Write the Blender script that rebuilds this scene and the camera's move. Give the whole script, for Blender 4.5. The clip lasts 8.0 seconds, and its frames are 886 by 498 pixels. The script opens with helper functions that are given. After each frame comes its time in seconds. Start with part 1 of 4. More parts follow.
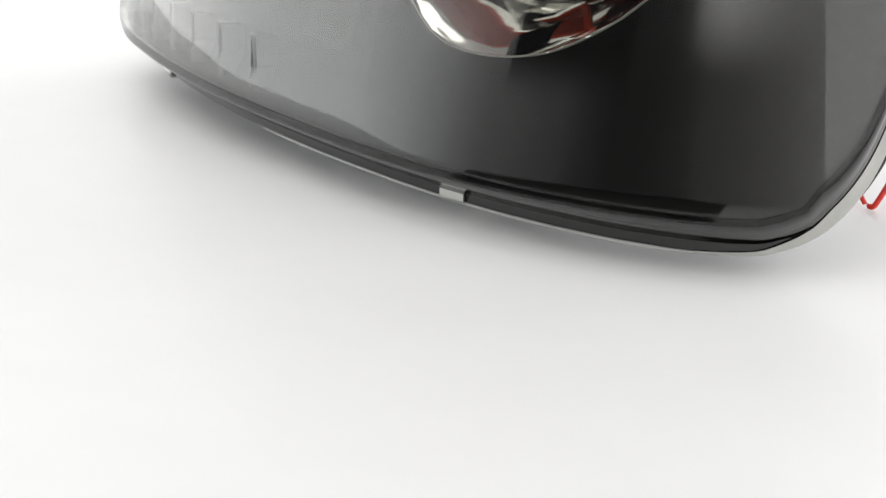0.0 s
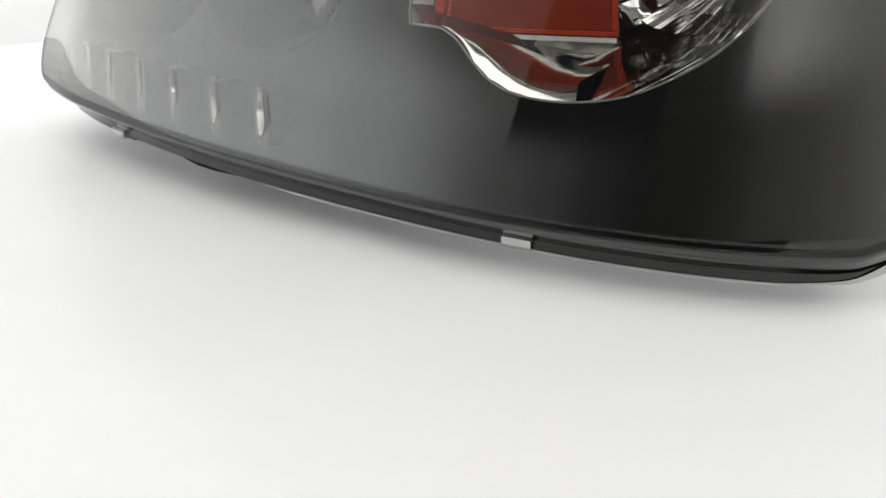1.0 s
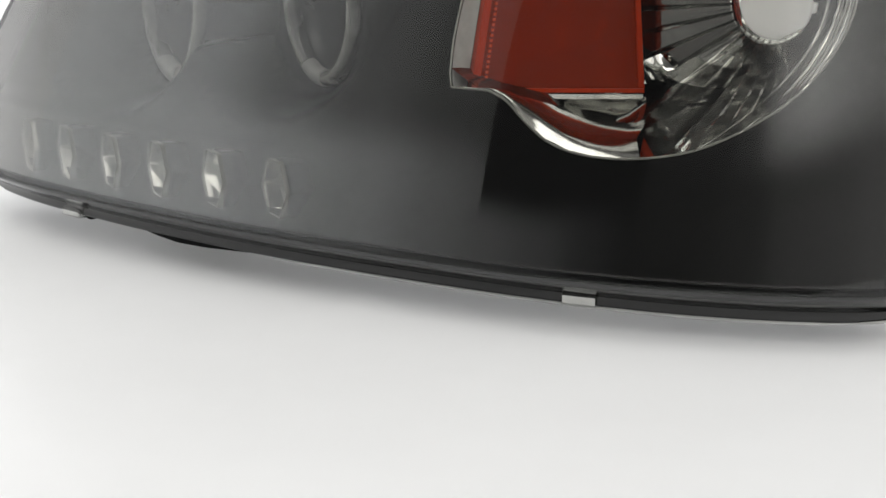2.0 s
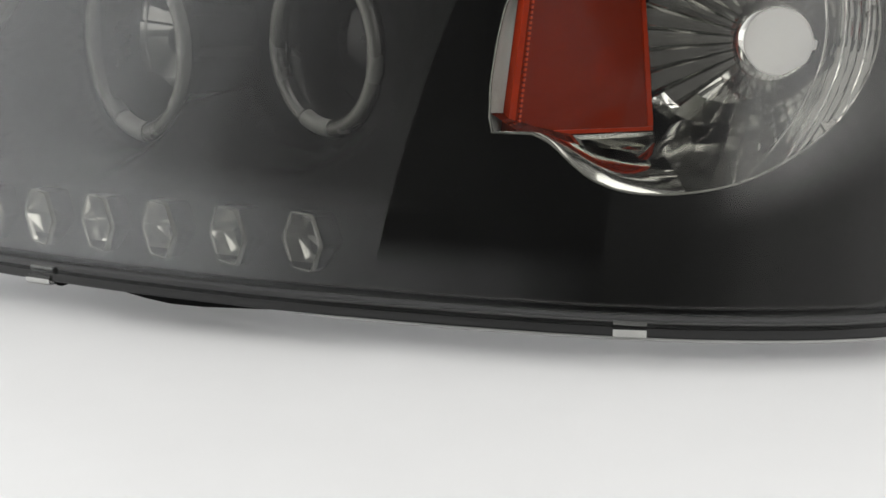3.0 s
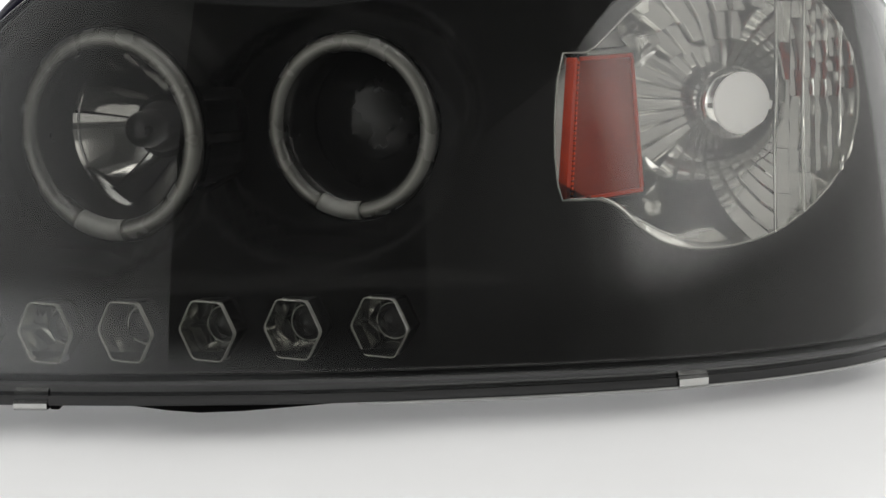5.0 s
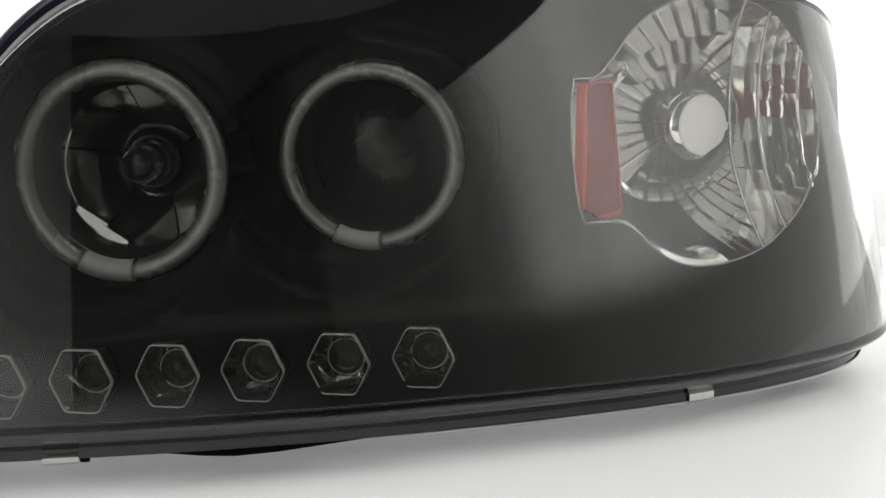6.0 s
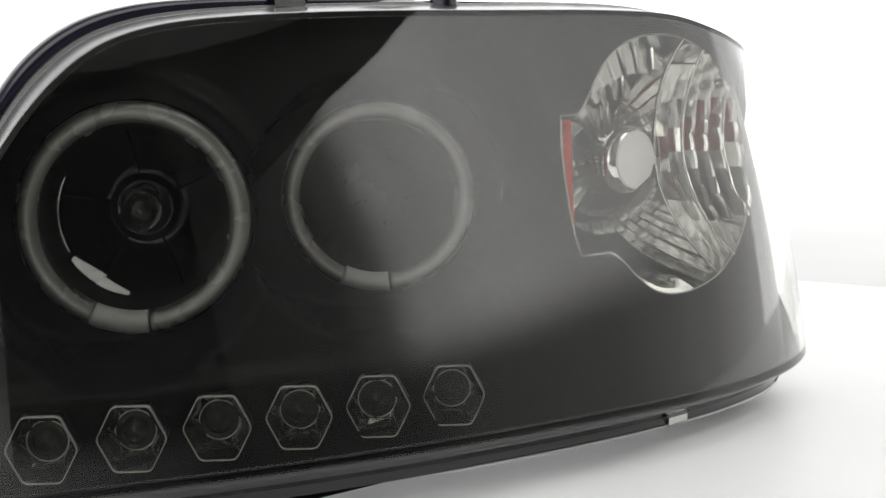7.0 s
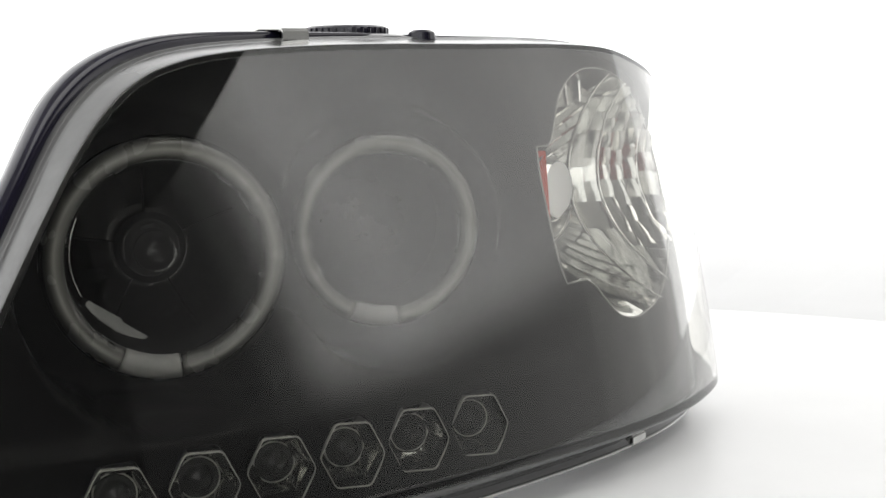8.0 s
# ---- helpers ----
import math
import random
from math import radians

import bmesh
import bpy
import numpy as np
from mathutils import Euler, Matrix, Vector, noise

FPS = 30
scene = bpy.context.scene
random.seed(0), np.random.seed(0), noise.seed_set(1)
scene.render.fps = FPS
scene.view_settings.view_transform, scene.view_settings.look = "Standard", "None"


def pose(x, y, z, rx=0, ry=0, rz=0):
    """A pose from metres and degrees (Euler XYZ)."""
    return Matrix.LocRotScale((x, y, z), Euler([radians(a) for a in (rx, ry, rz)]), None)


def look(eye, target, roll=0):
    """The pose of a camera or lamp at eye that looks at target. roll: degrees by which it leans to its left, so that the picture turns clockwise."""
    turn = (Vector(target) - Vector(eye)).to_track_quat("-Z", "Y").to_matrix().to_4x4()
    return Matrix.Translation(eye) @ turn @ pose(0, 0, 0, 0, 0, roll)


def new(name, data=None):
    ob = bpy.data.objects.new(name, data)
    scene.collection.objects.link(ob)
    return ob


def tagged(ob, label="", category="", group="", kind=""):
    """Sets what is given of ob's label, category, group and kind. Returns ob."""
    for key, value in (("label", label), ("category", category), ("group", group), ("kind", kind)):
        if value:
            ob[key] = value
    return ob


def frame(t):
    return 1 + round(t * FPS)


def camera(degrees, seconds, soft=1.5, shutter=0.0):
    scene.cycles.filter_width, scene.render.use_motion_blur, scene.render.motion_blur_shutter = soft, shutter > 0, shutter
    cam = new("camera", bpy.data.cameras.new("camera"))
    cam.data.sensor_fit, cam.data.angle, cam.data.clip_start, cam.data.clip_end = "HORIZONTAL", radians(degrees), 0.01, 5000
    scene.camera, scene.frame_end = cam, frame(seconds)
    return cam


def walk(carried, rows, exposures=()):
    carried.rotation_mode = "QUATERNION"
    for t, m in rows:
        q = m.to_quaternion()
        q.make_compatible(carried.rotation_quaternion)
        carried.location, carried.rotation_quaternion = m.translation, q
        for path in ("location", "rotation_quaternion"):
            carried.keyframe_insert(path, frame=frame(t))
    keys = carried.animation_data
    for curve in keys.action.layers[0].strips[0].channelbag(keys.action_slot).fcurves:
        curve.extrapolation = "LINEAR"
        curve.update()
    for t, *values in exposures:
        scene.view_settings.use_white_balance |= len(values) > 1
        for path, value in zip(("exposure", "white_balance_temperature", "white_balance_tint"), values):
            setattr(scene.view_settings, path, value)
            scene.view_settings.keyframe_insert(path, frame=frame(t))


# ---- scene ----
from mathutils import kdtree
from mathutils.geometry import delaunay_2d_cdt

# Camera: one lens, a slow arc round the lamp
cam = camera(30.474, 8.0, soft=1.5)
ROWS = (
    # seconds, eye, yaw, pitch, roll
    (0.0, (0.6871, -0.4341, 0.1908), 49.013, -17.766, 0.017),
    (0.5, (0.6303, -0.4863, 0.1917), 43.270, -17.136, -0.052),
    (1.0, (0.5694, -0.5357, 0.1925), 37.257, -16.292, -0.031),
    (1.5, (0.4984, -0.5779, 0.1930), 30.927, -15.247, 0.001),
    (2.8, (0.2913, -0.6629, 0.1983), 13.536, -13.299, -0.390),
    (3.5, (0.1693, -0.6840, 0.1976), 3.908, -12.248, -0.198),
    (4.0, (0.0838, -0.6832, 0.1963), -2.698, -11.421, -0.182),
    (4.5, (0.0000, -0.6724, 0.1947), -9.207, -10.619, -0.294),
    (5.8, (-0.2061, -0.6056, 0.1942), -26.026, -9.306, -0.503),
    (6.0, (-0.2344, -0.5891, 0.1941), -28.601, -9.118, -0.478),
    (6.5, (-0.3070, -0.5464, 0.1939), -35.365, -8.469, -0.500),
    (7.0, (-0.3736, -0.4928, 0.1933), -42.431, -7.687, -0.604),
    (7.5, (-0.4331, -0.4319, 0.1926), -49.530, -6.987, -0.661),
    (8.0, (-0.4862, -0.3663, 0.1921), -56.384, -6.440, -0.798),
)


def heading(yaw, pitch):
    y, p = radians(yaw), radians(pitch)
    return Vector((-math.sin(y) * math.cos(p), math.cos(y) * math.cos(p), math.sin(p)))


walk(cam, [(t, look(eye, Vector(eye) + heading(yaw, pitch), roll)) for t, eye, yaw, pitch, roll in ROWS])

# ---------------------------------------------------------------- world and light
CENTRE = Vector((0.125, 0.066, 0.0))          # middle of the round display table
world = bpy.data.worlds.new("studio_air")
scene.world = world
world.use_nodes = True
world.node_tree.nodes["Background"].inputs["Color"].default_value = (0.9, 0.95, 1.0, 1)
world.node_tree.nodes["Background"].inputs["Strength"].default_value = 0.05


def lamp(name, kind, m, power, size, size_y=0.0, colour=(1, 1, 1)):
    data = bpy.data.lights.new(name, kind)
    data.energy, data.color = power, colour
    data.shape, data.size = "RECTANGLE", size
    data.size_y = size_y or size
    ob = new(name, data)
    ob.matrix_world = m
    return ob


OVERHEAD = 11.4
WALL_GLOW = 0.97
lamp("overhead_softbox_light", "AREA", pose(0.13, -0.44, 1.62, 10), OVERHEAD, 1.5, 1.0, (1.0, 0.99, 0.97))
scene.view_settings.exposure = 0.0


# ---------------------------------------------------------------- materials
def material(name):
    m = bpy.data.materials.new(name)
    m.use_nodes = True
    return m, m.node_tree.nodes, m.node_tree.links, m.node_tree.nodes["Principled BSDF"]


def noise_tex(n, l, scale, detail=4.0, rough=0.6):
    c = n.new("ShaderNodeTexCoord")
    t = n.new("ShaderNodeTexNoise")
    t.inputs["Scale"].default_value, t.inputs["Detail"].default_value, t.inputs["Roughness"].default_value = scale, detail, rough
    l.new(c.outputs["Object"], t.inputs["Vector"])
    return t


def ramp(n, l, src, stops):
    r = n.new("ShaderNodeValToRGB")
    r.color_ramp.elements[0].position, r.color_ramp.elements[0].color = stops[0][0], (*stops[0][1], 1)
    r.color_ramp.elements[1].position, r.color_ramp.elements[1].color = stops[-1][0], (*stops[-1][1], 1)
    for p, c in stops[1:-1]:
        r.color_ramp.elements.new(p).color = (*c, 1)
    l.new(src, r.inputs["Fac"])
    return r


def surface(name, low, high, rough=(0.3, 0.5), metal=0.0, scale=60.0, fine=900.0, bump=0.0, **extra):
    """A surface with broad tone variation, fine grain in the gloss and relief."""
    m, n, l, p = material(name)
    broad, grain = noise_tex(n, l, scale), noise_tex(n, l, fine, 2.0)
    l.new(ramp(n, l, broad.outputs["Fac"], ((0.3, low), (0.7, high))).outputs["Color"], p.inputs["Base Color"])
    mr = n.new("ShaderNodeMapRange")
    mr.inputs["To Min"].default_value, mr.inputs["To Max"].default_value = rough
    l.new(grain.outputs["Fac"], mr.inputs["Value"])
    l.new(mr.outputs["Result"], p.inputs["Roughness"])
    p.inputs["Metallic"].default_value = metal
    if bump:
        b = n.new("ShaderNodeBump")
        b.inputs["Strength"].default_value, b.inputs["Distance"].default_value = bump, 0.0004
        l.new(grain.outputs["Fac"], b.inputs["Height"])
        l.new(b.outputs["Normal"], p.inputs["Normal"])
    for key, value in extra.items():
        p.inputs[key.replace("_", " ")].default_value = value
    return m


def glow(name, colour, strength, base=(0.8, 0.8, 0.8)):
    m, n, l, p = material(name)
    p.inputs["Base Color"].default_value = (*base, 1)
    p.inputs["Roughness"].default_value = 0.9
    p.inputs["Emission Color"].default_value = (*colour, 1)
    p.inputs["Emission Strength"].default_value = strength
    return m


def glass(name, ior=1.5, colour=(1, 1, 1), rough=0.0):
    m, n, l, p = material(name)
    p.inputs["Base Color"].default_value = (*colour, 1)
    p.inputs["Transmission Weight"].default_value = 1.0
    p.inputs["Roughness"].default_value = rough
    p.inputs["IOR"].default_value = ior
    return m


M_TABLE = surface("matt_white_board", (0.80, 0.80, 0.795), (0.84, 0.84, 0.835), (0.45, 0.6), 0, 6.0, 1500.0, 0.05, Coat_Weight=0.12, Coat_Roughness=0.1)
M_FLOOR = surface("white_cloth", (0.82, 0.82, 0.82), (0.86, 0.86, 0.86), (0.7, 0.9), 0, 3.0, 400.0)
# the light on the backdrop is put in as its own emission
M_WALL = glow("glowing_white_backdrop", (1.0, 1.0, 1.0), WALL_GLOW)


def glow_sheet(name, high, low, z_low, z_high, tint):
    """Wall sheet with painted emission, graded along it and towards its foot, for lens reflections."""
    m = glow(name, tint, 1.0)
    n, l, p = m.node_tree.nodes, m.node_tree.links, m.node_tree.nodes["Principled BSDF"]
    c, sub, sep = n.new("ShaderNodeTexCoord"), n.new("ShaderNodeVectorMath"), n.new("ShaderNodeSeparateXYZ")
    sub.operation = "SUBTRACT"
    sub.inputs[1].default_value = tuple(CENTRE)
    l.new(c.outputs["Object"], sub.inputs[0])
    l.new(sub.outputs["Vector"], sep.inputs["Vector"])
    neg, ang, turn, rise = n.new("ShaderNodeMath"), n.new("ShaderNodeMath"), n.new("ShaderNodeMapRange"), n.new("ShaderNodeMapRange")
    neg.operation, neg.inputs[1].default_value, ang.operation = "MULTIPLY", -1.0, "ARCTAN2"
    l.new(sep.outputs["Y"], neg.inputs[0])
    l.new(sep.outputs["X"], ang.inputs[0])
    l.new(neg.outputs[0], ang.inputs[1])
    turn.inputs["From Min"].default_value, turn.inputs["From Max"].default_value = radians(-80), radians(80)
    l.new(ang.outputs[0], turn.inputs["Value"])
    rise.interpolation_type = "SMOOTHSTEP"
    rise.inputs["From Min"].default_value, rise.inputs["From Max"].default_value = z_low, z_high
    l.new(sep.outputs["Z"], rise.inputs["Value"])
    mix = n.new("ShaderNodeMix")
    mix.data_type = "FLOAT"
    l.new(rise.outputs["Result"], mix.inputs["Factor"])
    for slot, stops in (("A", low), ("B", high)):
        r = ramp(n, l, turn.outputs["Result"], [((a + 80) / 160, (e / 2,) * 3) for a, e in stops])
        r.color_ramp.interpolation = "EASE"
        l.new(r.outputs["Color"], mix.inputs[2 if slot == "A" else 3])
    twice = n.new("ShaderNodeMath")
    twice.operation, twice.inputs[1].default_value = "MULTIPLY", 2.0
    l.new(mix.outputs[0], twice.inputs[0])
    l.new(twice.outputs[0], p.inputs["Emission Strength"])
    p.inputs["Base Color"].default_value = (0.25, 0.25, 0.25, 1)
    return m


# unseen side and front sheets: glow graded to suit what the lens reflects
M_SIDE_G = glow_sheet("painted_glow_cloth", ((-75, 1.6), (-57, 1.5), (-47, 0.72), (-40, 0.3), (-32, 0.07), (-25, 0.012)),
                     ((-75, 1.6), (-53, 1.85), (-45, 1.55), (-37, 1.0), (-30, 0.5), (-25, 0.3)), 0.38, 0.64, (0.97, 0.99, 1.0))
M_SIDE_F = glow_sheet("painted_glow_cloth", ((0, 0.06), (12, 0.12), (16, 0.3), (23, 1.5), (30, 1.95), (40, 1.6), (52, 1.25), (64, 1.05), (75, 0.97)),
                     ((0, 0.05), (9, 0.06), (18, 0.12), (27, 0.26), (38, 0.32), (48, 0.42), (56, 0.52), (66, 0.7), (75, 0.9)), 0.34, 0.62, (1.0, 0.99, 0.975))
M_FRONT = glow_sheet("painted_dim_cloth", ((-25, 0.010), (0, 0.004)), ((-25, 0.50), (-15, 0.30), (-8, 0.12), (0, 0.04)), 0.22, 0.40, (0.98, 0.99, 1.0))
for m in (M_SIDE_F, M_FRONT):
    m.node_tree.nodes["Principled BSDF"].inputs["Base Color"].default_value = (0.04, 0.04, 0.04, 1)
M_DARK = surface("dark_cloth", (0.036, 0.036, 0.036), (0.046, 0.046, 0.046), (0.9, 1.0), 0, 5.0)
M_CURTAIN = surface("dark_grey_curtain", (0.075, 0.075, 0.075), (0.095, 0.095, 0.094), (0.9, 1.0), 0, 5.0)
M_CEIL = surface("dim_ceiling", (0.30, 0.30, 0.30), (0.36, 0.36, 0.36), (0.9, 1.0), 0, 2.0)
M_LENS = glass("clear_polycarbonate", 1.48, (1.0, 0.995, 0.965))
# clear lens edge: its dark underside and pale top put into two colours
M_EDGE_SHADED = surface("shaded_clear_edge", (0.003, 0.003, 0.003), (0.006, 0.006, 0.006), (0.05, 0.09), 0, 60, 400, 0.0, Specular_IOR_Level=0.9)
M_CLEAR_LIT = surface("lit_clear_plastic", (0.075, 0.075, 0.073), (0.10, 0.10, 0.097), (0.12, 0.20), 0, 60, 400)
M_PALE_EDGE = surface("pale_plastic_edge", (0.40, 0.40, 0.375), (0.50, 0.50, 0.475), (0.25, 0.35), 0, 60, 400)
# the clear seam's bright glint is put into a pale base colour
M_SEAM_GLINT = surface("pale_glint_plastic", (0.40, 0.40, 0.39), (0.52, 0.52, 0.50), (0.10, 0.16), 0, 40, 400, 0.0, Specular_IOR_Level=1.0)
M_HOUSING = surface("black_moulded_plastic", (0.006, 0.005, 0.012), (0.011, 0.010, 0.02), (0.12, 0.2), 0, 80, 1400, 0.0)
M_BEZEL = surface("gloss_black_bezel", (0.0015, 0.0015, 0.0015), (0.003, 0.003, 0.003), (0.28, 0.36), 0, 40, 300, 0.0, Specular_IOR_Level=0.035)
M_CHROME = surface("vacuum_chrome", (0.48, 0.48, 0.46), (0.56, 0.56, 0.535), (0.07, 0.12), 1.0, 90, 500, 0.0)
M_SMOKE = surface("smoked_chrome", (0.26, 0.26, 0.25), (0.32, 0.32, 0.31), (0.05, 0.10), 1.0, 60, 60, 0.0)
M_PAD = surface("dark_chrome_pad", (0.13, 0.13, 0.125), (0.18, 0.18, 0.172), (0.08, 0.14), 1.0, 60, 60, 0.0)
M_STEEL = surface("spring_steel", (0.50, 0.50, 0.48), (0.58, 0.58, 0.56), (0.14, 0.22), 1.0, 120, 300, 0.0)


def tube_plastic(name, centre, axis, big, small):
    """Frosted plastic light ring: translucent bright middle and dim sides painted into its colour."""
    m = surface(name, (0.08, 0.08, 0.07), (0.1, 0.1, 0.09), (0.24, 0.30), 0, 25, 60)
    n, l, p = m.node_tree.nodes, m.node_tree.links, m.node_tree.nodes["Principled BSDF"]
    c, sub, cross, length = n.new("ShaderNodeTexCoord"), n.new("ShaderNodeVectorMath"), n.new("ShaderNodeVectorMath"), n.new("ShaderNodeVectorMath")
    sub.operation, cross.operation, length.operation = "SUBTRACT", "CROSS_PRODUCT", "LENGTH"
    sub.inputs[1].default_value, cross.inputs[1].default_value = tuple(centre), tuple(axis)
    l.new(c.outputs["Object"], sub.inputs[0])
    l.new(sub.outputs["Vector"], cross.inputs[0])
    l.new(cross.outputs["Vector"], length.inputs[0])
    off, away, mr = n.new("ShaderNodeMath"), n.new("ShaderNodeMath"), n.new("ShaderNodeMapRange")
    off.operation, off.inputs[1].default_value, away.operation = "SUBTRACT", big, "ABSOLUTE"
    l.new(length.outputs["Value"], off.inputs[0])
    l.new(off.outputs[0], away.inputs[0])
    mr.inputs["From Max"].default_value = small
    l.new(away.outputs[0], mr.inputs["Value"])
    tube_shading = ramp(n, l, mr.outputs["Result"], ((0.0, (0.15, 0.149, 0.135)), (0.25, (0.10, 0.099, 0.09)), (0.6, (0.045, 0.045, 0.041)), (0.95, (0.015, 0.015, 0.014))))
    l.new(tube_shading.outputs["Color"], p.inputs["Base Color"])
    return m


M_SLEEVE = surface("white_sleeve", (0.15, 0.15, 0.142), (0.19, 0.19, 0.18), (0.4, 0.5), 0, 200, 900)
M_CAP = surface("satin_bulb_shield", (0.94, 0.94, 0.93), (0.96, 0.96, 0.95), (0.35, 0.45), 0.0, 100, 900)
M_AMBER = surface("amber_red_plastic", (0.31, 0.022, 0.0024), (0.36, 0.026, 0.003), (0.12, 0.2), 0, 30, 700, 0.0, Specular_IOR_Level=0.25, Transmission_Weight=0.55, IOR=1.25)
M_AMBER_EDGE = surface("amber_red_edge", (0.36, 0.027, 0.004), (0.42, 0.034, 0.005), (0.25, 0.35), 0, 70, 700, 0.0, Specular_IOR_Level=0.12)
M_PRISM = surface("orange_prism", (0.48, 0.045, 0.007), (0.54, 0.055, 0.009), (0.2, 0.3), 0, 70, 700)
M_PALE = surface("pale_satin_plastic", (0.34, 0.34, 0.32), (0.40, 0.40, 0.38), (0.35, 0.45), 0, 200, 900)
M_CUP = surface("dull_chrome_cup", (0.36, 0.36, 0.34), (0.44, 0.44, 0.42), (0.08, 0.2), 1.0, 200, 900)
M_RIM = surface("clear_moulded_rim", (0.17, 0.17, 0.157), (0.24, 0.24, 0.22), (0.15, 0.25), 0.4, 200, 900)
M_LED = surface("dark_led_dome", (0.008, 0.008, 0.008), (0.014, 0.014, 0.014), (0.06, 0.10), 0, 200, 900, 0.0, Specular_IOR_Level=0.22)
M_OPTIC = surface("dark_projector_glass", (0.003, 0.003, 0.003), (0.006, 0.006, 0.006), (0.06, 0.10), 0, 60, 400, 0.0, Specular_IOR_Level=0.18)
M_BARREL = surface("gloss_black_barrel", (0.004, 0.004, 0.004), (0.007, 0.007, 0.007), (0.14, 0.22), 0, 60, 400, 0.0, Specular_IOR_Level=0.22)
M_MIRROR = surface("bright_smooth_chrome", (0.74, 0.74, 0.72), (0.80, 0.80, 0.78), (0.03, 0.06), 1.0, 90, 500, 0.0)
M_RED = surface("red_wire_plastic", (0.7, 0.03, 0.02), (0.8, 0.05, 0.03), (0.35, 0.45), 0, 200, 900)


# ---------------------------------------------------------------- building helpers
def mesh_from(name, verts, faces, mat, smooth=True):
    me = bpy.data.meshes.new(name)
    me.from_pydata([tuple(v) for v in verts], [], faces)
    me.validate()
    me.update()
    if mat:
        me.materials.append(mat)
    if smooth:
        me.polygons.foreach_set("use_smooth", [True] * len(me.polygons))
    return me


def piece(name, verts, faces, mat, parent=None, label="", smooth=True):
    ob = new(name, mesh_from(name, verts, faces, mat, smooth))
    if parent:
        ob.parent = parent
    if label:
        tagged(ob, label)
    return ob


def part(name, bm, mat, parent=None, label="", smooth=True):
    me = bpy.data.meshes.new(name)
    bmesh.ops.recalc_face_normals(bm, faces=bm.faces[:])
    bm.to_mesh(me)
    bm.free()
    me.materials.append(mat)
    if smooth:
        me.polygons.foreach_set("use_smooth", [True] * len(me.polygons))
    ob = new(name, me)
    if parent:
        ob.parent = parent
    if label:
        tagged(ob, label)
    return ob


def box(bm, size, m, bevel=0.0, segs=2):
    r = bmesh.ops.create_cube(bm, size=1.0, matrix=m @ Matrix.Diagonal((*size, 1)))
    if bevel:
        edges = list({e for v in r["verts"] for e in v.link_edges})
        bmesh.ops.bevel(bm, geom=edges, offset=bevel, segments=segs, affect="EDGES", profile=0.5)


def rings(loops, closed=True, cap_start=False, cap_end=False):
    """Vertices and quads of a skin over loops of equal length."""
    n = len(loops[0])
    verts = [v for loop in loops for v in loop]
    faces = []
    for i in range(len(loops) - 1):
        for k in range(n if closed else n - 1):
            a, b = i * n + k, i * n + (k + 1) % n
            faces.append((a, b, b + n, a + n))
    if cap_start:
        faces.append(tuple(reversed(range(n))))
    if cap_end:
        faces.append(tuple(range((len(loops) - 1) * n, len(loops) * n)))
    return verts, faces


# ---------------------------------------------------------------- form of the lamp's face
def spline(points, steps):
    p = np.array(points, float)
    q = np.vstack([2 * p[0] - p[1], p, 2 * p[-1] - p[-2]])
    out = []
    for i in range(1, len(q) - 2):
        a, b, c, d = q[i - 1:i + 3]
        for k in range(steps):
            t = k / steps
            out.append(0.5 * (2 * b + (c - a) * t + (2 * a - 5 * b + 4 * c - d) * t * t + (3 * b - a - 3 * c + d) * t ** 3))
    out.append(p[-1])
    return np.array(out)


# plan of the lower edge of the cover lens, from the grille end to the fender end
PLAN = ((-.167, .070), (-.137, .0555), (-.102, .0385), (-.0715, .0275), (-.031, .0150), (.0095, .0050), (.05, -.0030), (.095, -.0088),
        (.14, -.0126), (.19, -.0144), (.24, -.0121), (.285, -.0042), (.313, .0054), (.332, .0155), (.346, .0275), (.357, .042),
        (.365, .060), (.371, .083), (.375, .108), (.377, .135))
CURVE = spline(PLAN, 12)
ARC = np.r_[0, np.cumsum(np.linalg.norm(np.diff(CURVE, axis=0), axis=1))]
ARC = ARC - np.interp(0.0, CURVE[:, 0], ARC)
TANGENT = np.gradient(CURVE, axis=0)
for _ in range(20):
    TANGENT[1:-1] = (TANGENT[:-2] + 2 * TANGENT[1:-1] + TANGENT[2:]) / 4
TANGENT /= np.linalg.norm(TANGENT, axis=1)[:, None]


BULGE_U = np.linspace(-0.25, 0.5, 301)
BULGE = np.interp(BULGE_U, (0.03, 0.10, 0.20, 0.31, 0.345, 0.40), (0.0185, 0.0188, 0.0206, 0.0165, 0.0150, 0.0120))
for _ in range(60):
    BULGE[1:-1] = (BULGE[:-2] + 2 * BULGE[1:-1] + BULGE[2:]) / 4


def bulge(u):
    """How far the cover lens stands out before its edge: more in its middle than at the fender end."""
    return float(np.interp(u, BULGE_U, BULGE))


def lean(u, z):
    w = max(z - 0.018, 0.0)
    return (0.84 * w * w + 0.15 * w) * float(np.interp(u, (0.05, 0.16, 0.20, 0.32), (1.07, 1.0, 1.0, 0.74)))


def face(u, z, off):
    """The point at arc length u and height z, off metres outside the edge's upright sheet."""
    x, y = np.interp(u, ARC, CURVE[:, 0]), np.interp(u, ARC, CURVE[:, 1])
    tx, ty = np.interp(u, ARC, TANGENT[:, 0]), np.interp(u, ARC, TANGENT[:, 1])
    k = math.hypot(tx, ty)
    d = off - lean(u, z)
    return Vector((x + ty / k * d, y - tx / k * d, z))


